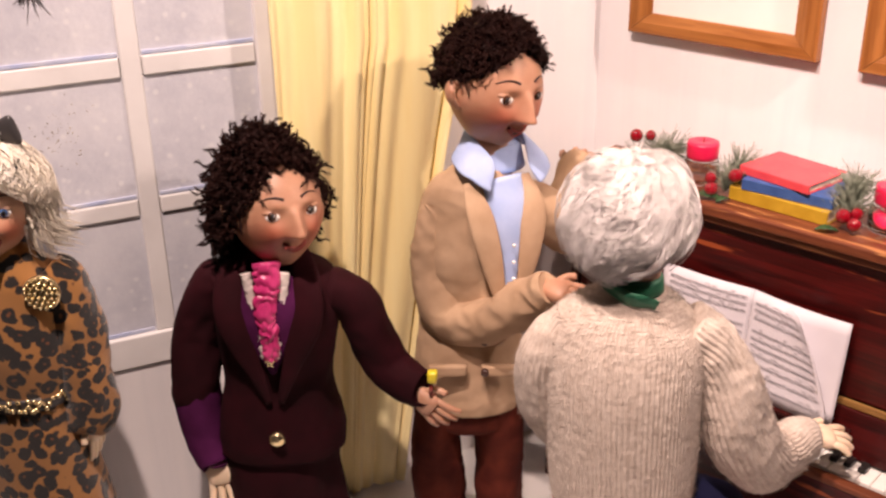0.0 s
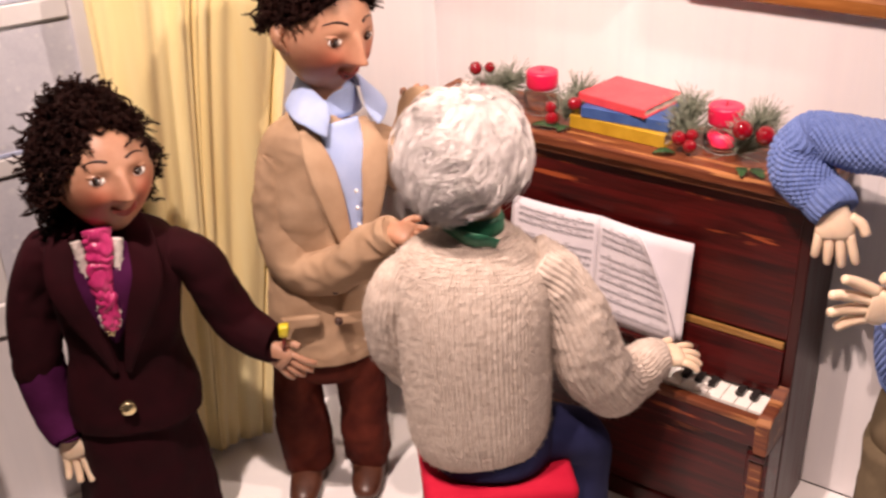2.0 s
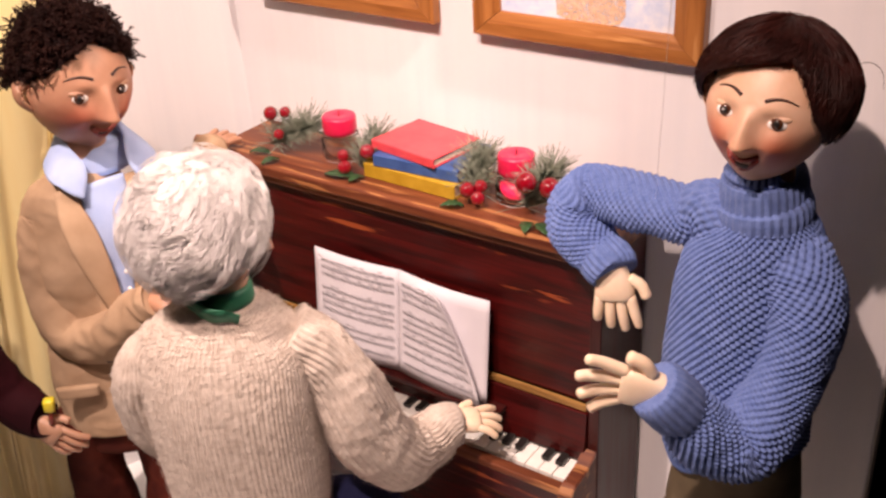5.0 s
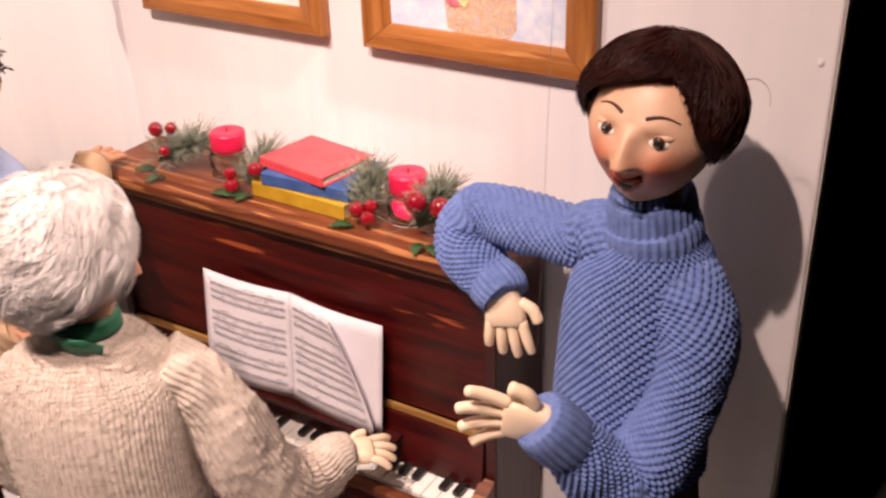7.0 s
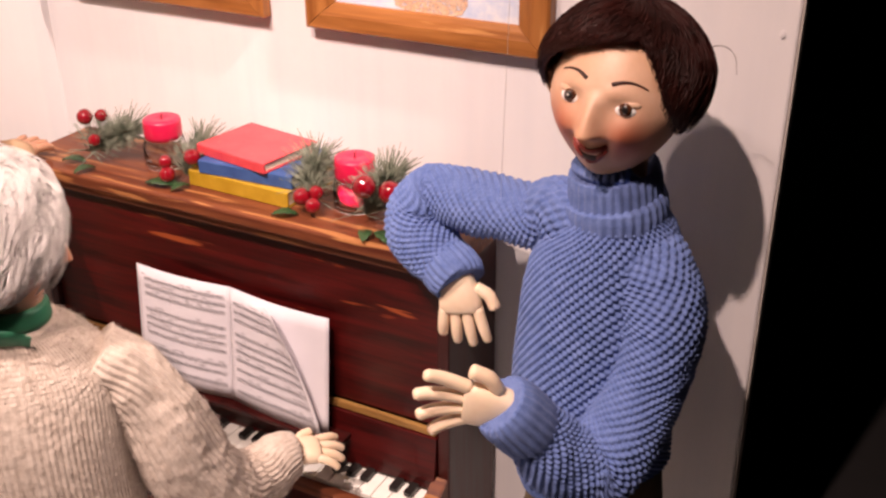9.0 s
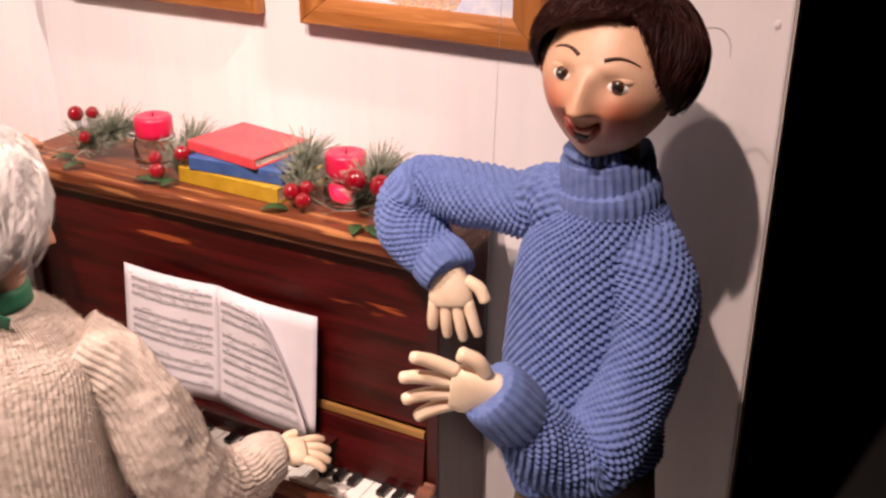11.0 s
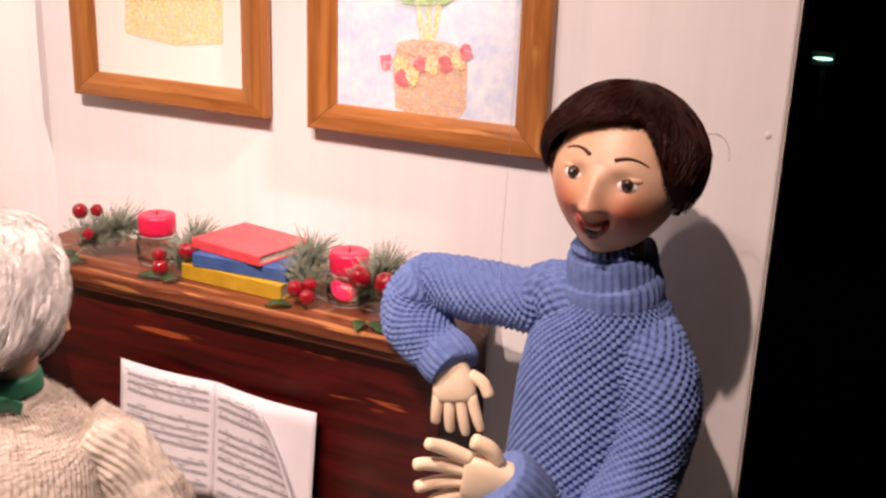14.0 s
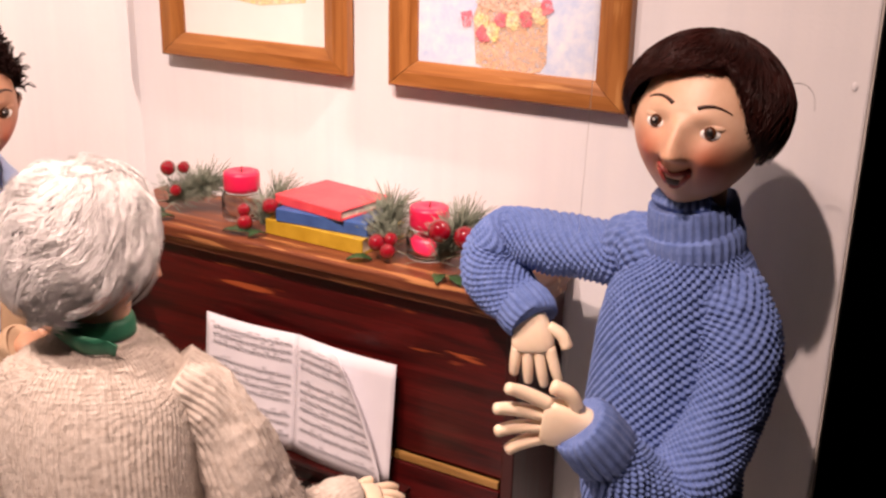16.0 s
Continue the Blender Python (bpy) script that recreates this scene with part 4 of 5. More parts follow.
# ---- candles in jars ----
def candle(x, y, label, wax):
    th = group_at("jar_candle", label, "candle", "candles on the piano", (x, y, TOP))
    jar = part("glass_jar", spun([(0.026, 0.0), (0.036, 0.0), (0.038, 0.004), (0.038, 0.040), (0.034, 0.047), (0.0345, 0.050), (0.0325, 0.050), (0.032, 0.047), (0.0358, 0.039), (0.0358, 0.006), (0.026, 0.0045)], 36), GLASS, th, "clear glass jar", smooth=True)
    jar.visible_shadow = False
    if wax:
        part("wax_fill", spun([(0.01, 0.0062), (0.030, 0.0062), (0.031, 0.009), (0.031, 0.030), (0.022, 0.038), (0.01, 0.038)], 30), WAX, th, smooth=True)
    part("pillar", spun([(0.01, 0.0505), (0.029, 0.0505), (0.0325, 0.054), (0.033, 0.060), (0.033, 0.082), (0.0315, 0.0860), (0.027, 0.0875), (0.012, 0.0860), (0.004, 0.084)], 36), WAX, th, smooth=True)
    w = part("wick", spun([(0.0012, 0), (0.0012, 0.007), (0.0008, 0.0125)], 8), WICK, th)
    w.matrix_basis = pose(0, 0, 0.0835, 8, 10, 0)
    return th


candle(-0.004, 1.982, "red candle standing on a clear empty glass jar", False)
candle(0.392, 1.982, "red candle in a wax-filled clear jar beside berry sprigs", True)


# ---- garland sprigs ----
def sprig_of(name, label, x, y, z, needles, berries, leaves, seed, spread=0.06, lean=(0, 0.2, 0.7), fan=1.0):
    th = group_at(name, label, "garland", "garland sprigs on the piano", (x, y, z))
    r = random.Random(seed)
    d = Doll([NEEDLE])
    ax = Vector(lean).normalized()
    for k in range(int(needles * 1.6)):
        base = ax * r.uniform(0.0, spread * 0.7)
        dirn = (ax * r.uniform(0.5, 1.3) + Vector((r.uniform(-1, 1), r.uniform(-1, 1) * 0.7, r.uniform(-0.35, 0.9))) * fan).normalized()
        ln = r.uniform(0.030, 0.068)
        pts = [base, base + dirn * ln * 0.5, base + dirn * ln + Vector((0, 0, -0.003))]
        if min(p.z for p in pts) + z < TOP + 0.001:
            continue
        d.strand(pts, 0.0010, 0.0005, NEEDLE, 3)
    d.strand([Vector((0, 0, 0)), ax * spread * 0.4, ax * spread * 0.8], 0.0018, 0.001, TWIG, 5)
    me = d.done("needles", "", "")
    me.parent = th
    for q in ("category",):
        if q in me:
            del me[q]
    for bx, by, bz, small in berries:
        br = small * 1.14
        bz = max(bz, TOP + br + 0.0005)
        b = part("berry", spun([(br * math.sin(math.pi * k / 12), -br * math.cos(math.pi * k / 12)) for k in range(13)], 20), BERRY, th, smooth=True)
        b.location = (bx - x, by - y, bz - z)
    for lx, ly, lz, az, ln in leaves:
        bm = bmesh.new()
        left, right, mid = [], [], []
        for k in range(9):
            t = k / 8
            w = ln * 0.30 * math.sin(math.pi * min(1, t * 1.02)) ** 0.7 * (1.0 if k % 2 else 0.72)
            zz = 0.006 * math.sin(math.pi * t)
            mid.append(bm.verts.new((ln * t, 0, zz)))
            left.append(bm.verts.new((ln * t, w, zz + 0.003)))
            right.append(bm.verts.new((ln * t, -w, zz + 0.003)))
        for k in range(8):
            bm.faces.new((mid[k], mid[k + 1], left[k + 1], left[k]))
            bm.faces.new((right[k], right[k + 1], mid[k + 1], mid[k]))
        lf = part("leaf", bm, LEAF, th, smooth=True)
        so = lf.modifiers.new("thickness", "SOLIDIFY")
        so.thickness = 0.0008
        lf.matrix_basis = pose(lx - x, ly - y, lz - z, 0, 0, az)
    return th


Z0 = TOP + 0.003
sprig_of("berry_sprig", "frosted pine sprig with red berries and a holly leaf", -0.150, 1.940, Z0 + 0.010, 400, ((-0.134, 1.931, 0.860, 0.0125), (-0.108, 1.945, 0.862, 0.0100), (-0.113, 1.925, 0.822, 0.0098)), ((-0.135, 1.918, Z0, -160, 0.045), (-0.10, 1.905, Z0, -110, 0.04)), 1, 0.130, (0.85, 0.30, 0.42), 1.25)
sprig_of("berry_sprig", "pine sprig with red berries lying before a jar", 0.075, 1.940, Z0 + 0.006, 220, ((0.062, 1.908, 0.796, 0.0125), (0.056, 1.914, 0.816, 0.0105), (0.100, 1.932, 0.826, 0.0125)), ((0.085, 1.908, Z0, -165, 0.062), (0.10, 1.918, Z0, -110, 0.035)), 2, 0.085, (0.15, 0.75, 0.75), 1.3)
sprig_of("berry_sprig", "pine sprig with a cluster of red berries beside books", 0.330, 1.945, Z0 + 0.006, 330, ((0.330, 1.918, 0.806, 0.0125), (0.354, 1.913, 0.797, 0.0115), (0.350, 1.930, 0.812, 0.0105)), ((0.330, 1.905, Z0, -150, 0.042), (0.35, 1.93, Z0 + 0.03, 110, 0.04)), 3, 0.090, (-0.05, 0.35, 0.9), 1.4)
sprig_of("berry_sprig", "frosted pine sprig with big red berries", 0.440, 1.935, Z0 + 0.010, 360, ((0.450, 1.915, 0.848, 0.0165), (0.490, 1.925, 0.842, 0.0160)), ((0.46, 1.905, Z0, -70, 0.04), (0.475, 1.908, Z0, -40, 0.045)), 4, 0.100, (0.40, 0.45, 0.80), 1.4)


# ---- dolls ----
def moss(count, deep=0.0040):
    """Raised knit stitches set in slanting rows, so many round."""
    def f(u, run, th):
        b = run / 0.0057 * math.pi
        a = count * th + b * 0.25
        s = math.sin(a) * math.sin(b)
        return (deep * s ** 0.55 if s > 0 else -0.45 * deep * (-s) ** 0.7) + 0.0010 * noise.noise(Vector((u * 55, run * 55, 8)))
    return f


def rib(pitch=0.009, depth=0.0022):
    def d(u, run, th):
        return depth * (0.5 + 0.5 * math.sin(2 * math.pi * u / pitch)) + 0.0012 * noise.noise(Vector((u * 90, run * 60, 2)))
    return d


def ribs(count, deep=0.0036):
    def f(u, run, th):
        return deep * (0.5 + 0.5 * math.sin(count * th)) + 0.0005 * math.sin(run * 900)
    return f


def cable(count, deep=0.0017):
    """Ribs that run the length of the knit, with the single stitches showing on them."""
    def f(u, run, th):
        w = (0.5 + 0.5 * math.sin(count * th)) ** 0.7
        return deep * w + 0.0005 * w * math.sin(run * 1000) + 0.0012 * noise.noise(Vector((u * 110, run * 110, 5)))
    return f


def blue_doll():
    d = Doll([BLUE_KNIT])
    wide = (0.88, 0.47, 0)
    d.tube([(0.870, 1.840, 0.525, 0.098, 0.080), (0.864, 1.840, 0.545, 0.108, 0.090), (0.858, 1.838, 0.62, 0.110, 0.092), (0.862, 1.840, 0.74, 0.108, 0.086), (0.868, 1.843, 0.835, 0.103, 0.076), (0.874, 1.845, 0.895, 0.082, 0.066), (0.874, 1.845, 0.935, 0.055, 0.052)], BLUE_KNIT, wide, 420, 320, moss(48), 2.2)
    # roll neck, turned over
    d.tube([(0.874, 1.845, 0.905, 0.056, 0.053), (0.872, 1.844, 0.930, 0.059, 0.055), (0.869, 1.842, 0.968, 0.057, 0.054), (0.867, 1.840, 0.988, 0.053, 0.050), (0.867, 1.840, 0.980, 0.045, 0.043)], BLUE_KNIT, wide, 200, 24, ribs(34, 0.0028))
    d.tube([(0.874, 1.845, 0.908, 0.060, 0.056), (0.873, 1.844, 0.922, 0.064, 0.060), (0.871, 1.843, 0.945, 0.063, 0.059), (0.870, 1.842, 0.953, 0.057, 0.053)], BLUE_KNIT, wide, 200, 16, ribs(34, 0.0028))
    # arm resting on the piano lid: puffed seam, upper arm, sharp bend, forearm
    d.tube([(0.862, 1.842, 0.872, 0.050, 0.050), (0.822, 1.842, 0.898, 0.051, 0.050), (0.794, 1.848, 0.903, 0.047, 0.047), (0.768, 1.853, 0.888, 0.041, 0.044), (0.690, 1.872, 0.880, 0.042, 0.044), (0.622, 1.890, 0.877, 0.042, 0.044), (0.580, 1.895, 0.872, 0.040, 0.040)], BLUE_KNIT, (0, 0, 1), 190, 210, moss(21), folds=0.006, seed=3)
    d.tube([(0.600, 1.896, 0.886, 0.026, 0.026), (0.582, 1.893, 0.876, 0.041, 0.040), (0.565, 1.885, 0.848, 0.050, 0.044), (0.572, 1.872, 0.822, 0.050, 0.044), (0.598, 1.860, 0.800, 0.045, 0.041), (0.630, 1.850, 0.782, 0.037, 0.034)], BLUE_KNIT, (0.7, 0, 0.7), 190, 150, moss(22), folds=0.005, seed=4)
    d.tube([(0.612, 1.856, 0.793, 0.037, 0.034), (0.628, 1.851, 0.783, 0.041, 0.038), (0.648, 1.846, 0.772, 0.039, 0.036), (0.652, 1.844, 0.769, 0.030, 0.027)], BLUE_KNIT, (0.7, 0, 0.7), 130, 16, ribs(24, 0.0032))
    d.palm((0.648, 1.843, 0.770), (0.16, -0.12, -1), (1, 0.30, 0.25), 0.046, 0.032, 0.014, SKIN_HAND, 0.054, 0.20, 0.22, -1)
    # bent arm reaching forward
    d.tube([(0.885, 1.850, 0.880, 0.044, 0.044), (0.918, 1.842, 0.868, 0.053, 0.053), (0.940, 1.832, 0.830, 0.056, 0.057), (0.950, 1.818, 0.778, 0.055, 0.058), (0.943, 1.793, 0.715, 0.053, 0.056), (0.927, 1.755, 0.655, 0.054, 0.056), (0.900, 1.718, 0.622, 0.053, 0.052), (0.866, 1.685, 0.655, 0.048, 0.048), (0.840, 1.655, 0.702, 0.041, 0.041), (0.828, 1.640, 0.728, 0.036, 0.036)], BLUE_KNIT, (1, 0.2, 0), 220, 320, moss(24), folds=0.007, seed=8)
    d.tube([(0.846, 1.660, 0.694, 0.038, 0.038), (0.836, 1.648, 0.713, 0.042, 0.042), (0.820, 1.628, 0.744, 0.039, 0.039), (0.816, 1.624, 0.750, 0.030, 0.030)], BLUE_KNIT, (1, 0.2, 0), 130, 16, ribs(24, 0.0032))
    d.palm((0.822, 1.628, 0.744), (-0.88, -0.40, 0.10), (0.10, -0.2, 1), 0.050, 0.034, 0.016, SKIN_HAND, 0.060, 0.42, 0.28, -1)
    # trousers and shoes
    d.tube([(0.872, 1.838, 0.56, 0.092, 0.076), (0.872, 1.838, 0.40, 0.104, 0.084), (0.872, 1.838, 0.33, 0.08, 0.07)], OLIVE, wide, 30, 10, folds=0.004)
    for s, k in ((-1, 1), (1, 2)):
        x, y = 0.872 + s * 0.050, 1.838 + s * 0.026
        d.tube([(x, y, 0.38, 0.055, 0.074), (x, y - 0.004, 0.22, 0.052, 0.062), (x, y, 0.03, 0.056, 0.062), (x, y, 0.022, 0.04, 0.05)], OLIVE, wide, 28, 30, folds=0.012, seed=k * 5)
        d.tube([(x + 0.02, y + 0.035, 0.0275, 0.026, 0.026), (x, y - 0.01, 0.0275, 0.032, 0.027), (x - 0.03, y - 0.07, 0.022, 0.034, 0.0215), (x - 0.045, y - 0.105, 0.016, 0.018, 0.0150)], BOOT, wide, 18, 14)
    # neck and head
    d.tube([(0.868, 1.842, 0.94, 0.040, 0.040), (0.868, 1.838, 1.02, 0.040, 0.042)], SKIN_PALE, wide, 18, 6)
    g, ax = d.face((0.870, 1.828, 1.084), (-0.03, -0.99, 0.06), (0.10, 0.0, 1), 0.101, SKIN_PALE, mouth=0.75, gaze=(-0.1, 0.1))
    # hairline by the angle from straight ahead: a fringe swept over from a parting
    turn_at = [-180, -125, -95, -68, -48, -34, -24, 0, 25, 48, 70, 95, 125, 180]
    low_at = [2.25, 2.20, 2.05, 1.88, 1.55, 0.98, 0.78, 0.86, 1.02, 1.25, 1.66, 1.98, 2.15, 2.25]
    lim = lambda a: float(np.interp((math.degrees(a) + 180) % 360 - 180, turn_at, low_at))
    at = g(0, -0.10, 0.13)
    R = (0.102 * 0.98, 0.102 * 1.00, 0.102 * 0.98)
    d.cap(at, ax, R, lambda a: lim(a) - 0.05, HAIR_BROWN, 0.99, 20, 96)
    rng = random.Random(5)
    d.strands(rng, at, ax, R, lim, HAIR_BROWN, 6500, 0.03, (1.0, 1.06), (0.0008, 0.0004), 0.08, 0.0, 9, 0.38)
    d.strands(rng, at, ax, R, lim, HAIR_BROWN, 500, 0.03, (1.03, 1.09), (0.0007, 0.0003), 0.25, 0.03, 9, 0.30)
    d.strand([Vector(q[:3]) for q in smooth_path([g(-0.70, -0.60, 0.62), g(-0.92, -0.70, 0.68), g(-1.08, -0.72, 0.58), g(-1.14, -0.72, 0.38)], 14)], 0.0007, 0.0002, HAIR_BROWN, 4)
    return d.done("doll", "doll in a chunky blue roll-neck sweater leaning on the piano", "doll", "dolls round the piano")


def grey_doll():
    d = Doll([GREY_KNIT])
    wide = (0.74, 0.67, 0)
    d.tube([(0.178, 1.470, 0.345, 0.118, 0.098), (0.176, 1.466, 0.40, 0.128, 0.106), (0.172, 1.462, 0.52, 0.132, 0.110), (0.170, 1.460, 0.62, 0.136, 0.108), (0.170, 1.464, 0.700, 0.132, 0.092), (0.172, 1.467, 0.745, 0.098, 0.072), (0.173, 1.468, 0.775, 0.052, 0.050)], GREY_KNIT, wide, 520, 200, cable(104), 2.3, 0.002, 4, 12000)
    d.tube([(0.173, 1.468, 0.758, 0.050, 0.048), (0.173, 1.469, 0.785, 0.046, 0.044), (0.173, 1.470, 0.800, 0.038, 0.036)], GREY_KNIT, wide, 90, 12, rib(0.007, 0.0015))
    # right arm to the keys
    d.tube([(0.240, 1.525, 0.700, 0.050, 0.050), (0.282, 1.556, 0.655, 0.055, 0.055), (0.314, 1.576, 0.570, 0.060, 0.060), (0.335, 1.605, 0.480, 0.064, 0.062), (0.348, 1.645, 0.425, 0.060, 0.058), (0.360, 1.695, 0.415, 0.050, 0.048), (0.378, 1.735, 0.426, 0.038, 0.038)], GREY_KNIT, (0.9, 0.2, 0.3), 210, 150, cable(34, 0.0026), folds=0.010, seed=6, fuzz=4500)
    d.tube([(0.370, 1.720, 0.421, 0.040, 0.040), (0.378, 1.737, 0.427, 0.042, 0.042), (0.388, 1.758, 0.431, 0.038, 0.036), (0.390, 1.762, 0.431, 0.028, 0.026)], GREY_KNIT, (0.9, 0.2, 0.3), 110, 14, rib(0.008, 0.0028))
    d.palm((0.390, 1.762, 0.431), (0.62, 0.62, -0.10), (-0.6, 0.75, 0.1), 0.042, 0.028, 0.014, SKIN_HAND, 0.045, 0.35, 0.45, -1)
    # left arm, mostly hidden before the body
    d.tube([(0.108, 1.410, 0.702, 0.050, 0.050), (0.072, 1.386, 0.662, 0.050, 0.050), (0.058, 1.400, 0.560, 0.056, 0.056), (0.062, 1.450, 0.470, 0.054, 0.054), (0.085, 1.560, 0.420, 0.046, 0.046), (0.110, 1.690, 0.415, 0.038, 0.038), (0.112, 1.705, 0.416, 0.028, 0.028)], GREY_KNIT, (0.9, 0.2, 0.3), 210, 120, cable(34, 0.0026), folds=0.009, seed=9, fuzz=3000)
    d.palm((0.112, 1.700, 0.416), (0.10, 0.98, -0.15), (0.95, -0.1, 0.1), 0.045, 0.028, 0.014, SKIN_HAND, 0.045, 0.25, 0.45, 1)
    # green bow at the collar
    d.tube([(0.173, 1.469, 0.776, 0.050, 0.049), (0.173, 1.469, 0.798, 0.048, 0.047), (0.173, 1.469, 0.803, 0.04, 0.04)], GREEN, wide, 40, 8)
    d.tube([(0.150, 1.418, 0.792, 0.010, 0.004), (0.176, 1.416, 0.787, 0.012, 0.003), (0.204, 1.414, 0.784, 0.013, 0.003), (0.224, 1.426, 0.782, 0.013, 0.003), (0.240, 1.436, 0.776, 0.012, 0.003)], GREEN, (0, -0.3, 1), 20, 24, folds=0.006, seed=2)
    # trousers on the seat
    d.tube([(0.185, 1.48, 0.37, 0.112, 0.096), (0.19, 1.49, 0.315, 0.118, 0.104), (0.19, 1.49, 0.292, 0.10, 0.09)], NAVY, wide, 28, 10, folds=0.006)
    for s in (-1, 1):
        x, y = 0.19 + s * 0.055, 1.49 + s * 0.045
        d.tube([(x, y, 0.330, 0.052, 0.054), (x + 0.030, y + 0.050, 0.318, 0.052, 0.054), (x + 0.055, y + 0.095, 0.280, 0.052, 0.054), (x + 0.060, y + 0.105, 0.21, 0.047, 0.050), (x + 0.055, y + 0.100, 0.05, 0.046, 0.050), (x + 0.055, y + 0.100, 0.042, 0.03, 0.03)], NAVY, wide, 22, 26, folds=0.006, seed=s + 3)
        d.tube([(x + 0.035, y + 0.075, 0.0275, 0.026, 0.026), (x + 0.065, y + 0.125, 0.0270, 0.032, 0.026), (x + 0.095, y + 0.175, 0.018, 0.024, 0.0170)], BOOT, wide, 18, 12)
    # neck and head, turned to the score
    d.tube([(0.173, 1.470, 0.77, 0.036, 0.036), (0.180, 1.478, 0.85, 0.040, 0.040)], SKIN_TAN, wide, 18, 6)
    g, ax = d.face((0.166, 1.462, 0.886), (0.66, 0.73, -0.12), (0.02, 0.02, 1), 0.094, SKIN_TAN, mouth=0.2)
    lim = lambda a: 0.95 + 1.72 * (0.5 - 0.5 * math.cos(a)) ** 0.60
    at = g(0, -0.12, 0.20)
    R = (0.094, 0.096, 0.102)
    d.cap(at, ax, R, lim, HAIR_GREY, 1.0, 18, 60)
    rng = random.Random(8)
    d.tufts(rng, at, ax, R, lim, HAIR_GREY, 620, 36, 0.062, 0.007, 0.0006)
    d.tufts(rng, at, ax, R, lim, HAIR_GREY, 240, 12, 0.075, 0.014, 0.0004)
    return d.done("doll", "seated silver-haired doll in an oatmeal sweater playing the piano", "doll", "dolls round the piano")


def tan_doll():
    d = Doll([TAN_CLOTH])
    wide = (0.74, 0.67, 0)
    # jacket
    d.tube([(-0.268, 1.550, 0.350, 0.108, 0.098), (-0.268, 1.550, 0.42, 0.112, 0.100), (-0.266, 1.552, 0.56, 0.100, 0.086), (-0.262, 1.556, 0.70, 0.106, 0.084), (-0.256, 1.562, 0.790, 0.104, 0.074), (-0.250, 1.568, 0.835, 0.078, 0.060), (-0.246, 1.572, 0.872, 0.046, 0.046)], TAN_CLOTH, wide, 90, 90, None, 2.3, 0.009, 2)
    first = len(d.v)
    # shirt showing at the chest, with dark tie shadowed beneath
    d.tube([(-0.172, 1.502, 0.540, 0.014, 0.010), (-0.168, 1.504, 0.660, 0.026, 0.012), (-0.176, 1.514, 0.780, 0.038, 0.014), (-0.198, 1.532, 0.858, 0.042, 0.018)], SHIRT, wide, 24, 24, folds=0.005)
    for k in range(5):
        d.ball((-0.158, 1.484, 0.60 + 0.035 * k), (0.004, 0.003, 0.004), EYE_WHITE, seg=10, rings=6)
    # shirt collar wings, folded down and spread
    nk, fwv, rt, up = Vector((-0.228, 1.585, 0.0)), Vector((0.68, -0.73, 0)), Vector((0.73, 0.68, 0)), Vector((0, 0, 1))
    for s in (-1, 1):
        wing = []
        for a, out, z, half in ((175, 0.050, 0.918, 0.018), (140, 0.054, 0.916, 0.024), (100, 0.066, 0.908, 0.030), (65, 0.078, 0.898, 0.032), (44, 0.090, 0.884, 0.030), (36, 0.100, 0.864, 0.018), (32, 0.104, 0.846, 0.003)):
            q = nk + (fwv * math.cos(radians(a)) + rt * s * math.sin(radians(a))) * out + up * z
            wing.append((*q, half, 0.0045))
        d.tube(wing, SHIRT, rt * s * 0.62 + fwv * 0.35 - up * 0.70, 22, 40, folds=0.002)
    d.tube([(*(nk + up * 0.862), 0.062, 0.056), (*(nk + up * 0.906), 0.052, 0.048), (*(nk + up * 0.910), 0.044, 0.042)], SHIRT, wide, 30, 10)
    # lapels
    for s in (-1, 1):
        sd = Vector((0.74, 0.67, 0)) * s
        c = Vector((-0.172, 1.492, 0.0))
        d.tube([(*(c + sd * 0.058 + Vector((-0.035, 0.036, 0.855))), 0.012, 0.005), (*(c + sd * 0.056 + Vector((-0.006, 0.010, 0.800))), 0.026, 0.006), (*(c + sd * 0.042 + Vector((0.006, -0.002, 0.720))), 0.024, 0.006), (*(c + sd * 0.014 + Vector((0.008, -0.006, 0.590))), 0.008, 0.004)], TAN_CLOTH, (0.74, 0.67, 0.15), 18, 20)
    d.turn(first, (-0.256, 1.560), 24)
    # pocket flap, buttons
    for sx in (-0.055, 0.050):
        c = Vector((-0.186, 1.476, 0.462)) + Vector((0.74, 0.67, 0)) * sx
        d.tube([(*(c + Vector((0, 0, 0.020))), 0.038, 0.006), (*c, 0.037, 0.007), (*(c - Vector((0, 0, 0.004))), 0.034, 0.004)], TAN_CLOTH, wide, 22, 8, power=4)
    for z in (0.545, 0.475):
        d.tube([(-0.163, 1.478, z, 0.008, 0.008), (-0.158, 1.473, z, 0.008, 0.008), (-0.156, 1.471, z, 0.005, 0.005)], LINE, (0, 0, 1), 16, 5)
    # arm laid on the pianist's shoulder
    d.tube([(-0.284, 1.522, 0.808, 0.036, 0.036), (-0.297, 1.504, 0.778, 0.043, 0.043), (-0.301, 1.494, 0.710, 0.047, 0.047), (-0.292, 1.488, 0.627, 0.047, 0.048), (-0.259, 1.487, 0.562, 0.046, 0.048), (-0.191, 1.496, 0.567, 0.044, 0.046), (-0.125, 1.503, 0.615, 0.042, 0.043), (-0.064, 1.504, 0.670, 0.038, 0.038), (-0.032, 1.500, 0.695, 0.034, 0.035), (-0.025, 1.500, 0.700, 0.026, 0.026)], TAN_CLOTH, (0.3, 0.3, 0.9), 72, 110, None, 2.0, 0.012, 7)
    d.palm((-0.029, 1.500, 0.696), (0.96, 0.10, 0.06), (-0.1, 0.90, 0.40), 0.042, 0.026, 0.015, SKIN_BROWN, 0.046, 0.03, 0.50, -1)
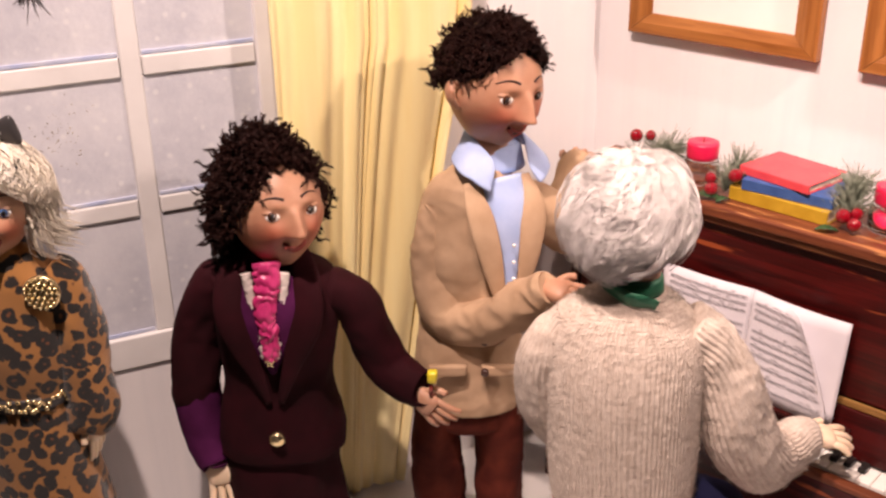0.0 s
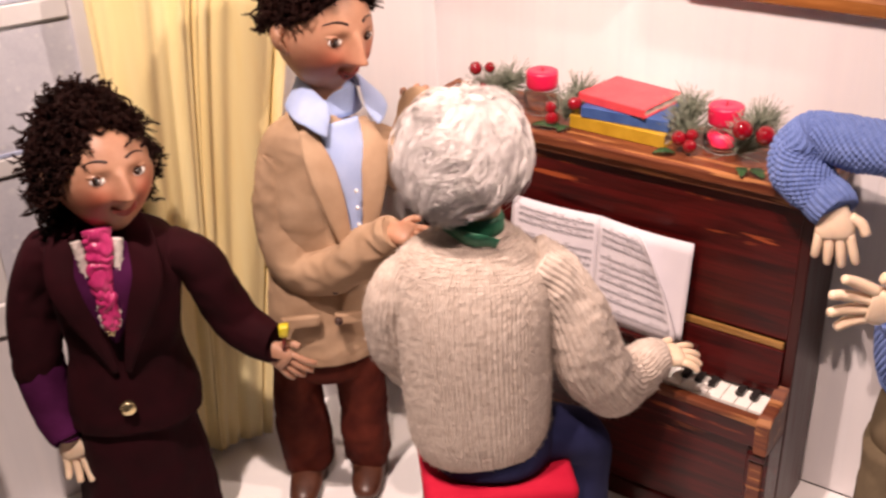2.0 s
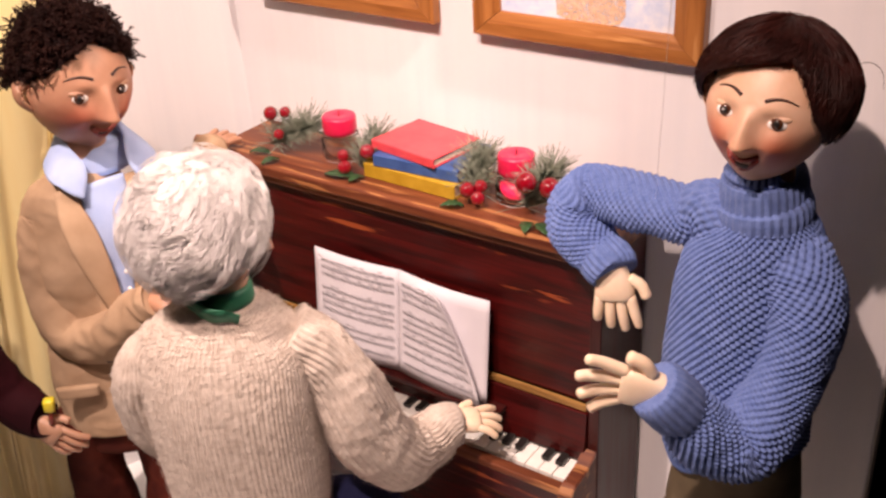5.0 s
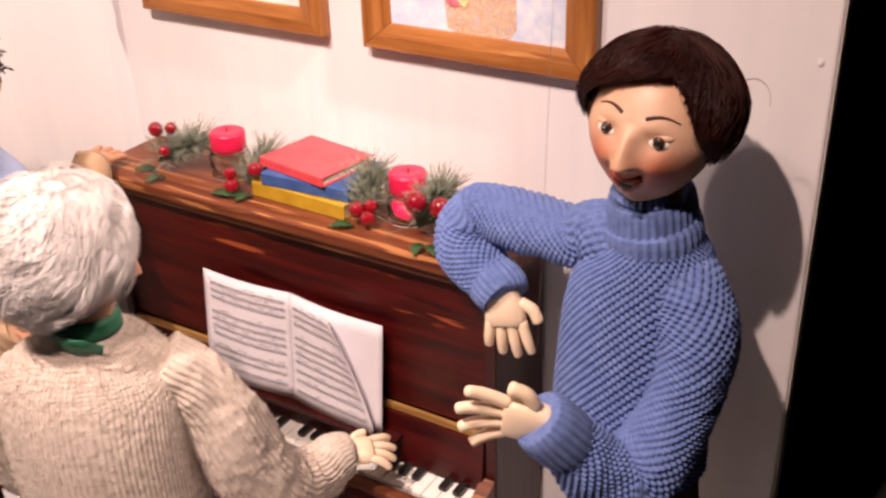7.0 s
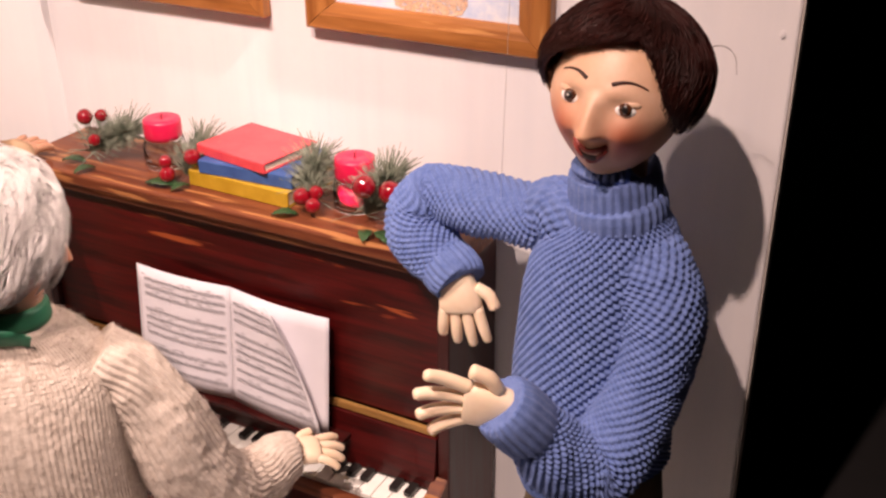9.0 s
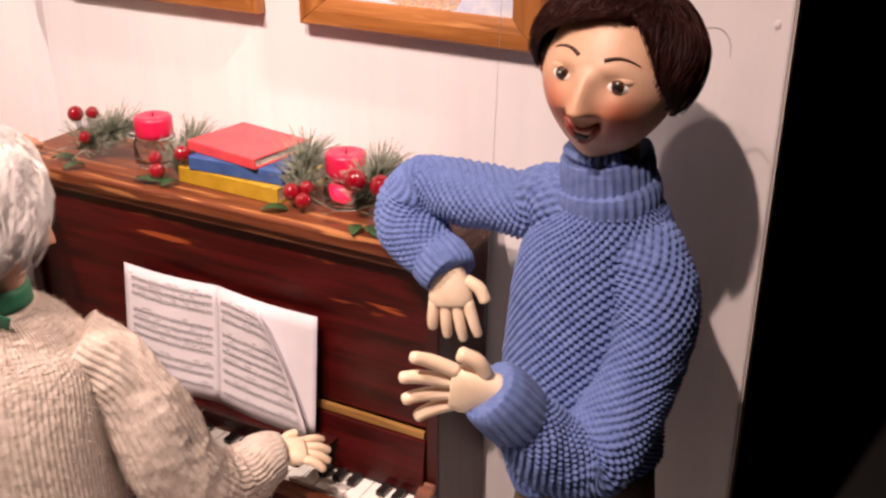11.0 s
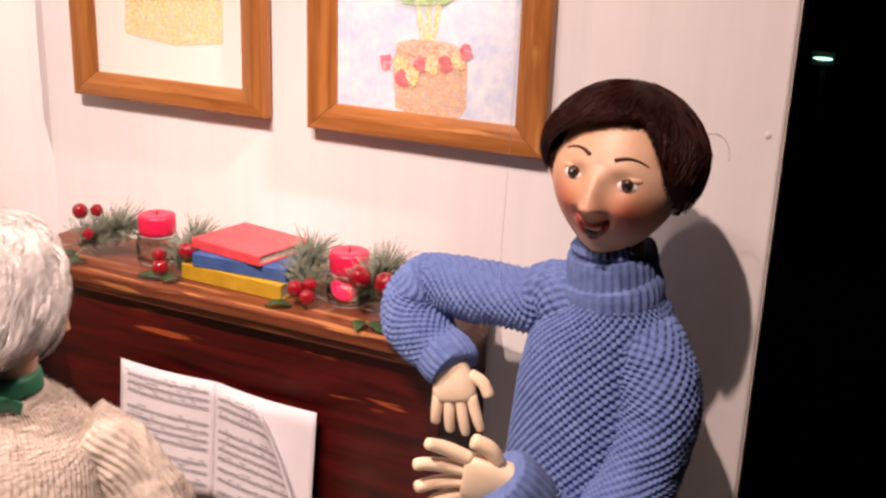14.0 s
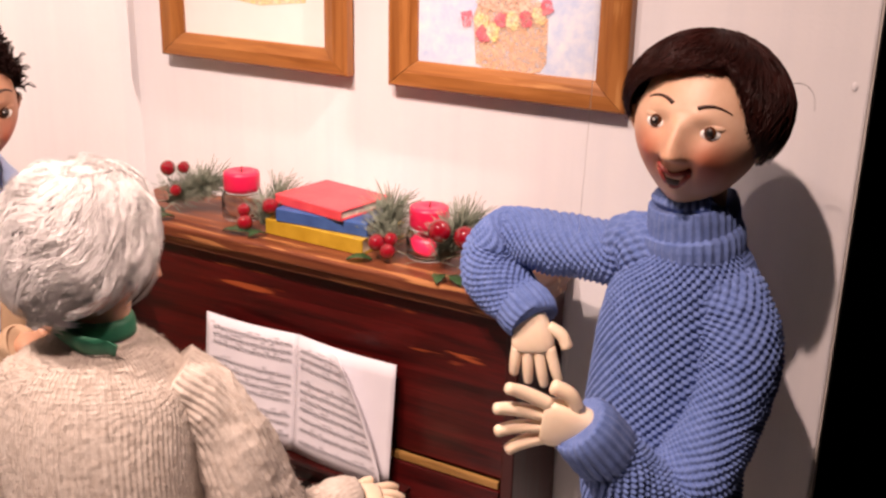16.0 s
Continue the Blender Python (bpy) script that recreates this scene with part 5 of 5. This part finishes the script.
    # arm reaching to the piano's end
    d.tube([(-0.212, 1.604, 0.778, 0.040, 0.040), (-0.178, 1.640, 0.772, 0.048, 0.048), (-0.158, 1.672, 0.745, 0.051, 0.051), (-0.155, 1.720, 0.712, 0.050, 0.050), (-0.185, 1.780, 0.750, 0.044, 0.044), (-0.225, 1.838, 0.796, 0.036, 0.036), (-0.230, 1.844, 0.800, 0.028, 0.028)], TAN_CLOTH, (0.9, 0.3, 0.2), 40, 50, None, 2.0, 0.012, 5)
    d.palm((-0.226, 1.838, 0.802), (-0.22, 0.95, 0.02), (-0.9, -0.2, 0.1), 0.046, 0.027, 0.013, SKIN_BROWN, 0.045, 0.25, 0.2, -1)
    # trousers and boots
    d.tube([(-0.266, 1.552, 0.40, 0.098, 0.086), (-0.266, 1.552, 0.31, 0.100, 0.088), (-0.266, 1.552, 0.285, 0.08, 0.07)], RUST, wide, 28, 10, folds=0.006)
    for s in (-1, 1):
        x, y = -0.268 + s * 0.050, 1.548 + s * 0.046
        d.tube([(x, y, 0.36, 0.054, 0.078), (x, y - 0.004, 0.22, 0.052, 0.068), (x, y - 0.002, 0.12, 0.052, 0.062), (x, y, 0.050, 0.052, 0.060), (x, y, 0.045, 0.04, 0.05)], RUST, wide, 44, 44, folds=0.012, seed=s * 4)
        d.tube([(x, y, 0.115, 0.042, 0.045), (x, y, 0.03, 0.040, 0.044), (x, y, 0.0, 0.040, 0.046)], BOOT, wide, 22, 12, folds=0.003)
        d.tube([(x, y, 0.031, 0.034, 0.030), (x + 0.03, y - 0.04, 0.030, 0.036, 0.029), (x + 0.06, y - 0.085, 0.022, 0.030, 0.0215), (x + 0.07, y - 0.10, 0.015, 0.016, 0.0140)], BOOT, wide, 18, 14)
    # neck and head
    d.tube([(-0.244, 1.574, 0.85, 0.036, 0.036), (-0.236, 1.580, 0.96, 0.038, 0.040)], SKIN_BROWN, wide, 18, 6)
    g, ax = d.face((-0.230, 1.582, 1.018), (0.985, -0.17, -0.10), (0.10, 0.05, 1), 0.112, SKIN_BROWN, mouth=0.4, gaze=(0.5, 0))
    lim = lambda a: 0.82 + 1.15 * (0.5 - 0.5 * math.cos(a)) ** 0.55
    at = g(0, -0.14, 0.16)
    R = (0.112 * 0.84, 0.112 * 0.92, 0.112 * 1.00)
    d.cap(at, ax, R, lim, HAIR_BLACK, 1.0, 16, 56)
    rng = random.Random(12)
    d.curls(rng, at, ax, R, lim, HAIR_BLACK, 700, (1.0, 1.08), (0.003, 0.006), 0.0018)
    d.locks(rng, at, ax, R, lim, HAIR_BLACK, 480, 6, 0.0055, 0.034, 0.0010, (0.98, 1.12), 0.2)
    return d.done("doll", "tall doll in tan jacket, light blue shirt and rust trousers", "doll", "dolls round the piano")


def burgundy_doll():
    d = Doll([BURGUNDY])
    wide = (0.73, 0.68, 0)
    d.tube([(-0.458, 1.192, 0.335, 0.128, 0.104), (-0.458, 1.192, 0.38, 0.126, 0.102), (-0.456, 1.194, 0.48, 0.106, 0.086), (-0.454, 1.196, 0.58, 0.114, 0.090), (-0.450, 1.200, 0.655, 0.126, 0.080), (-0.446, 1.204, 0.698, 0.112, 0.068), (-0.448, 1.202, 0.735, 0.048, 0.046)], BURGUNDY, wide, 56, 50, None, 2.3, 0.008, 2)
    # skirt
    d.tube([(-0.458, 1.192, 0.385, 0.112, 0.092), (-0.460, 1.190, 0.30, 0.120, 0.100), (-0.462, 1.188, 0.15, 0.132, 0.112), (-0.462, 1.188, 0.012, 0.142, 0.122), (-0.462, 1.188, 0.006, 0.10, 0.09)], BURGUNDY, wide, 56, 36, lambda u, run, th: 0.005 * math.sin(9 * th) * min(1, run * 4), 2.0, 0.008, 5)
    # yoke across the shoulders
    d.tube([(-0.545, 1.112, 0.632, 0.036, 0.036), (-0.515, 1.140, 0.654, 0.046, 0.044), (-0.450, 1.200, 0.664, 0.062, 0.056), (-0.385, 1.262, 0.660, 0.046, 0.044), (-0.352, 1.292, 0.640, 0.036, 0.036)], BURGUNDY, (0, 0, 1), 40, 40, None, 2.0, 0.006, 6)
    # collar, lapels, blouse and jabot
    fw = Vector((0.68, -0.73, 0))
    sd = Vector((0.73, 0.68, 0))
    c = Vector((-0.452, 1.198, 0))
    up = Vector((0, 0, 1))
    d.tube([(*(c + fw * 0.086 + up * 0.535), 0.006, 0.006), (*(c + fw * 0.094 + up * 0.60), 0.034, 0.008), (*(c + fw * 0.088 + up * 0.67), 0.052, 0.010), (*(c + fw * 0.062 + up * 0.725), 0.048, 0.014)], PURPLE, wide, 24, 24, folds=0.003)
    d.tube([(*(c + fw * (0.106 - 0.03 * t * t) + sd * 0.004 * math.sin(9 * t) + up * (0.575 + 0.185 * t)), 0.010 + 0.012 * t, 0.009) for t in np.linspace(0, 1, 12)], PINK_SATIN, sd, 40, 90, lambda u, run, th: 0.0055 * abs(math.sin(run * 150 + 4.0 * noise.noise(Vector((math.cos(th) * 1.6, run * 30, 3))))) ** 0.6 + 0.004 * noise.noise(Vector((math.cos(th) * 2, run * 45, 7))))
    for s in (-1, 1):
        pts = [c + fw * (0.100 - 0.02 * t) + sd * s * (0.008 + 0.028 * t) + up * (0.575 + 0.165 * t) for t in np.linspace(0, 1, 20)]
        d.tube([(*p, 0.009, 0.006) for p in pts], LACE, sd, 14, 60, lambda u, run, th: 0.0035 * noise.noise(Vector((th * 1.5, run * 150, 2))))
        # lapel and stand collar
        d.tube([(*(c + fw * 0.020 + sd * s * 0.052 + up * 0.765), 0.020, 0.008), (*(c + fw * 0.066 + sd * s * 0.070 + up * 0.715), 0.028, 0.009), (*(c + fw * 0.092 + sd * s * 0.066 + up * 0.640), 0.030, 0.008), (*(c + fw * 0.098 + sd * s * 0.030 + up * 0.535), 0.014, 0.006), (*(c + fw * 0.098 + sd * s * 0.012 + up * 0.475), 0.006, 0.004)], BURGUNDY, sd + up * 0.2, 22, 30, folds=0.002)
    d.tube([(*(c - fw * 0.012 + up * 0.715), 0.062, 0.058), (*(c - fw * 0.012 + up * 0.765), 0.064, 0.060), (*(c - fw * 0.012 + up * 0.770), 0.054, 0.050)], BURGUNDY, wide, 40, 8)
    # pendant and button
    p = c + fw * 0.116 + up * 0.572
    for k in range(5):
        a = math.pi / 2 + k * 2 * math.pi / 5
        q = p + (sd * math.cos(a) + up * math.sin(a)) * 0.010
        d.strand([p, (p + q) / 2, q], 0.0045, 0.0012, BRASS, 6)
    p = c + fw * 0.112 + up * 0.400
    d.tube([(*(p - fw * 0.010), 0.013, 0.013), (*p, 0.015, 0.015), (*(p + fw * 0.004), 0.010, 0.010), (*(p + fw * 0.006), 0.003, 0.003)], BRASS, sd, 20, 8)
    # arm hanging, purple cuff
    d.tube([(-0.504, 1.151, 0.683, 0.036, 0.036), (-0.533, 1.126, 0.683, 0.043, 0.043), (-0.554, 1.105, 0.629, 0.046, 0.046), (-0.567, 1.091, 0.550, 0.047, 0.047), (-0.573, 1.080, 0.449, 0.045, 0.045), (-0.572, 1.079, 0.430, 0.036, 0.036)], BURGUNDY, wide, 44, 44, None, 2.0, 0.012, 3)
    d.tube([(-0.573, 1.081, 0.462, 0.043, 0.043), (-0.569, 1.077, 0.412, 0.046, 0.046), (-0.551, 1.076, 0.353, 0.043, 0.042), (-0.530, 1.074, 0.307, 0.037, 0.037), (-0.528, 1.074, 0.304, 0.028, 0.028)], PURPLE, wide, 40, 28, folds=0.007)
    d.palm((-0.528, 1.074, 0.311), (0.36, -0.02, -0.93), (0.70, 0.60, 0.35), 0.052, 0.030, 0.015, SKIN_HAND, 0.055, 0.2, 0.25, 1)
    # arm held out with a small stick
    d.tube([(-0.414, 1.241, 0.649, 0.044, 0.044), (-0.378, 1.275, 0.660, 0.047, 0.046), (-0.350, 1.302, 0.643, 0.047, 0.046), (-0.333, 1.317, 0.598, 0.046, 0.046), (-0.318, 1.329, 0.548, 0.045, 0.045), (-0.296, 1.340, 0.501, 0.043, 0.043), (-0.259, 1.347, 0.474, 0.040, 0.040), (-0.220, 1.354, 0.465, 0.036, 0.036), (-0.214, 1.355, 0.465, 0.028, 0.028)], BURGUNDY, wide, 44, 50, None, 2.0, 0.010, 9)
    d.palm((-0.222, 1.346, 0.462), (0.70, 0.25, -0.62), (0.35, 0.3, 0.85), 0.042, 0.025, 0.013, SKIN_TAN, 0.050, 0.25, 0.5, -1)
    q = Vector((-0.190, 1.350, 0.47))
    d.strand([q, q + Vector((0, 0.004, 0.03))], 0.004, 0.004, LIP, 10)
    d.tube([(*(q + Vector((0, 0.004, 0.028))), 0.009, 0.009), (*(q + Vector((0.001, 0.005, 0.044))), 0.010, 0.010), (*(q + Vector((0.001, 0.005, 0.050))), 0.009, 0.009)], YELLOW, wide, 14, 6, power=4)
    # head
    d.tube([(-0.446, 1.200, 0.71, 0.034, 0.034), (-0.436, 1.200, 0.80, 0.036, 0.036)], SKIN_BROWN, wide, 16, 6)
    g, ax = d.face((-0.428, 1.200, 0.838), (0.950, -0.27, 0.12), (0.02, 0.02, 1), 0.108, SKIN_BROWN, mouth=0.15, gaze=(0.4, 0.2))
    lim = lambda a: 0.72 + 1.88 * (0.5 - 0.5 * math.cos(a)) ** 0.50
    at = g(0.06, -0.32, -0.06)
    R = (0.102, 0.110, 0.150)
    d.cap(at, ax, R, lim, HAIR_BLACK, 0.93, 20, 60)
    rng = random.Random(21)
    d.curls(rng, at, ax, R, lim, HAIR_BLACK, 1100, (0.92, 1.04), (0.003, 0.008), 0.0019)
    d.locks(rng, at, ax, R, lim, HAIR_BLACK, 760, 7, 0.0075, 0.042, 0.0011, (0.92, 1.10), 0.5)
    return d.done("doll", "curly-haired doll in a burgundy suit with a pink jabot", "doll", "dolls round the piano")


def leopard_doll():
    d = Doll([LEOPARD])
    wide = (0.73, 0.68, 0)
    fw, sd, up = Vector((0.68, -0.73, 0)), Vector((0.73, 0.68, 0)), Vector((0, 0, 1))
    c = Vector((-0.690, 0.795, 0))
    d.tube([(*(c + up * 0.012), 0.150, 0.125), (*(c + up * 0.25), 0.122, 0.105), (*(c + up * 0.46), 0.100, 0.086), (*(c + up * 0.52), 0.096, 0.082), (*(c + up * 0.64), 0.106, 0.088), (*(c + up * 0.755), 0.100, 0.076), (*(c + up * 0.80), 0.070, 0.060), (*(c + up * 0.835), 0.042, 0.042)], LEOPARD, wide, 50, 60, None, 2.2, 0.008, 1)
    d.tube([(*(c + up * 0.535), 0.101, 0.087), (*(c + up * 0.56), 0.102, 0.087)], BOW_GREY, wide, 40, 5)
    rng = random.Random(31)
    for k in range(60):
        a = rng.uniform(-0.3, 1.9)
        p = c + sd * 0.103 * math.cos(a) + fw * 0.090 * math.sin(a) + up * rng.uniform(0.535, 0.56)
        d.ball(p, (0.005, 0.005, 0.005), BRASS, seg=8, rings=5)
    # sleeve and hand
    d.tube([(*(c + sd * 0.070 + up * 0.775), 0.040, 0.040), (*(c + sd * 0.098 + up * 0.745), 0.046, 0.046), (*(c + sd * 0.112 + up * 0.66), 0.046, 0.050), (*(c + sd * 0.116 + fw * 0.01 + up * 0.54), 0.044, 0.048), (*(c + sd * 0.118 + fw * 0.01 + up * 0.475), 0.040, 0.040), (*(c + sd * 0.118 + fw * 0.01 + up * 0.468), 0.030, 0.030)], LEOPARD, wide, 44, 50, None, 2.0, 0.014, 4)
    d.palm(c + sd * 0.116 + fw * 0.01 + up * 0.480, (-0.05, 0.05, -1), (0.4, -0.8, 0), 0.045, 0.022, 0.014, SKIN_HAND, 0.045, 0.15, 0.2, 1)
    # brooch: a filigree disc
    b = c + sd * 0.088 + fw * 0.066 + up * 0.765
    d.tube([(*(b - fw * 0.008), 0.030, 0.030), (*b, 0.032, 0.032), (*(b + fw * 0.003), 0.026, 0.026), (*(b + fw * 0.005), 0.006, 0.006)], BRASS, sd, 28, 8)
    for n, rr in ((18, 0.028), (12, 0.019), (6, 0.010)):
        for k in range(n):
            a = 2 * math.pi * k / n
            d.ball(b + (sd * math.cos(a) + up * math.sin(a)) * rr + fw * 0.006, (0.0035, 0.0035, 0.0035), BRASS, seg=8, rings=5)
    # head
    d.tube([(*(c + up * 0.78), 0.034, 0.034), (*(c + up * 0.86), 0.036, 0.036)], SKIN_PALE, wide, 16, 5)
    g, ax = d.face(c + sd * 0.000 + fw * 0.012 + up * 0.905, (0.86, -0.50, 0.0), (0, 0, 1), 0.096, SKIN_PALE, EYE_BLUE, mouth=0.4)
    lim = lambda a: 0.85 + 1.6 * (0.5 - 0.5 * math.cos(a)) ** 0.45
    at = g(0, -0.14, 0.12)
    R = (0.096 * 1.08, 0.096 * 1.06, 0.096 * 1.06)
    d.cap(at, ax, R, lim, HAIR_BLOND, 1.0, 16, 50)
    d.strands(rng, at, ax, R, lim, HAIR_BLOND, 900, 0.05, (1.0, 1.09), (0.0018, 0.0006), 0.4, 0.14, 9, 0.15)
    for k in range(240):
        a = rng.uniform(0.2, 1.5)
        p = at + sd * (0.085 + rng.uniform(-0.02, 0.012)) + fw * rng.uniform(-0.06, 0.04) + up * rng.uniform(-0.04, 0.03)
        o = sd * rng.uniform(0.0, 0.02)
        d.strand([p, p + o - up * 0.03, p + o * 1.4 - up * 0.06, p + o * 2.6 - up * 0.068 + sd * rng.uniform(0, 0.018)], 0.0014, 0.0005, HAIR_BLOND)
    # ribbon bow
    q = at + up * 0.108 + sd * 0.030
    for s in (-1, 1):
        e = (sd * s + up * 0.25).normalized()
        d.tube([(*q, 0.008, 0.006), (*(q + e * 0.022), 0.022, 0.010), (*(q + e * 0.040), 0.026, 0.008), (*(q + e * 0.046), 0.018, 0.003)], BOW_GREY, up, 18, 12, folds=0.003)
    for k in range(40):
        d.ball(q + Vector((rng.gauss(0, 0.010), rng.gauss(0, 0.010), rng.gauss(0, 0.009))), (0.0028, 0.0028, 0.0028), STEEL, seg=6, rings=4)
    return d.done("doll", "blond doll in a leopard-print dress with a gold brooch", "doll", "dolls round the piano")


blue_doll()
grey_doll()
tan_doll()
burgundy_doll()
leopard_doll()


# ---- piano chair ----
def chair():
    th = group_at("chair", "red-cushioned wooden chair under the pianist", "chair", at=(0.19, 1.49, 0), turn=(0, 0, 42))
    part("seat", box(-0.135, 0.135, -0.115, 0.115, 0.232, 0.250, 0.004), PIANO_SIDE, th)
    part("cushion", box(-0.140, 0.140, -0.120, 0.120, 0.2505, 0.292, 0.018, segments=4), RED_CLOTH, th, "bright red seat cushion", smooth=True)
    for x in (-0.118, 0.118):
        for y in (-0.10, 0.10):
            leg = part("leg", spun([(0.011, 0.0), (0.013, 0.01), (0.010, 0.03), (0.014, 0.12), (0.012, 0.2315)], 14), PIANO_SIDE, th, smooth=True)
            leg.location = (x, y, 0)
    return th


chair()


# ---- fine threads that work the dolls ----
def thread(x0, y0, z0, x1, y1, z1):
    d = Doll([STEEL])
    d.strand([Vector((x0, y0, z0)), Vector(((x0 + x1) / 2, (y0 + y1) / 2, (z0 + z1) / 2)), Vector((x1, y1, z1))], 0.0003, 0.0003, STEEL, 4)
    return d.done("thread", "thin pale puppet thread hanging from above", "thread", "puppet threads")


thread(0.708, 1.838, 0.700, 0.750, 1.84, 2.3)
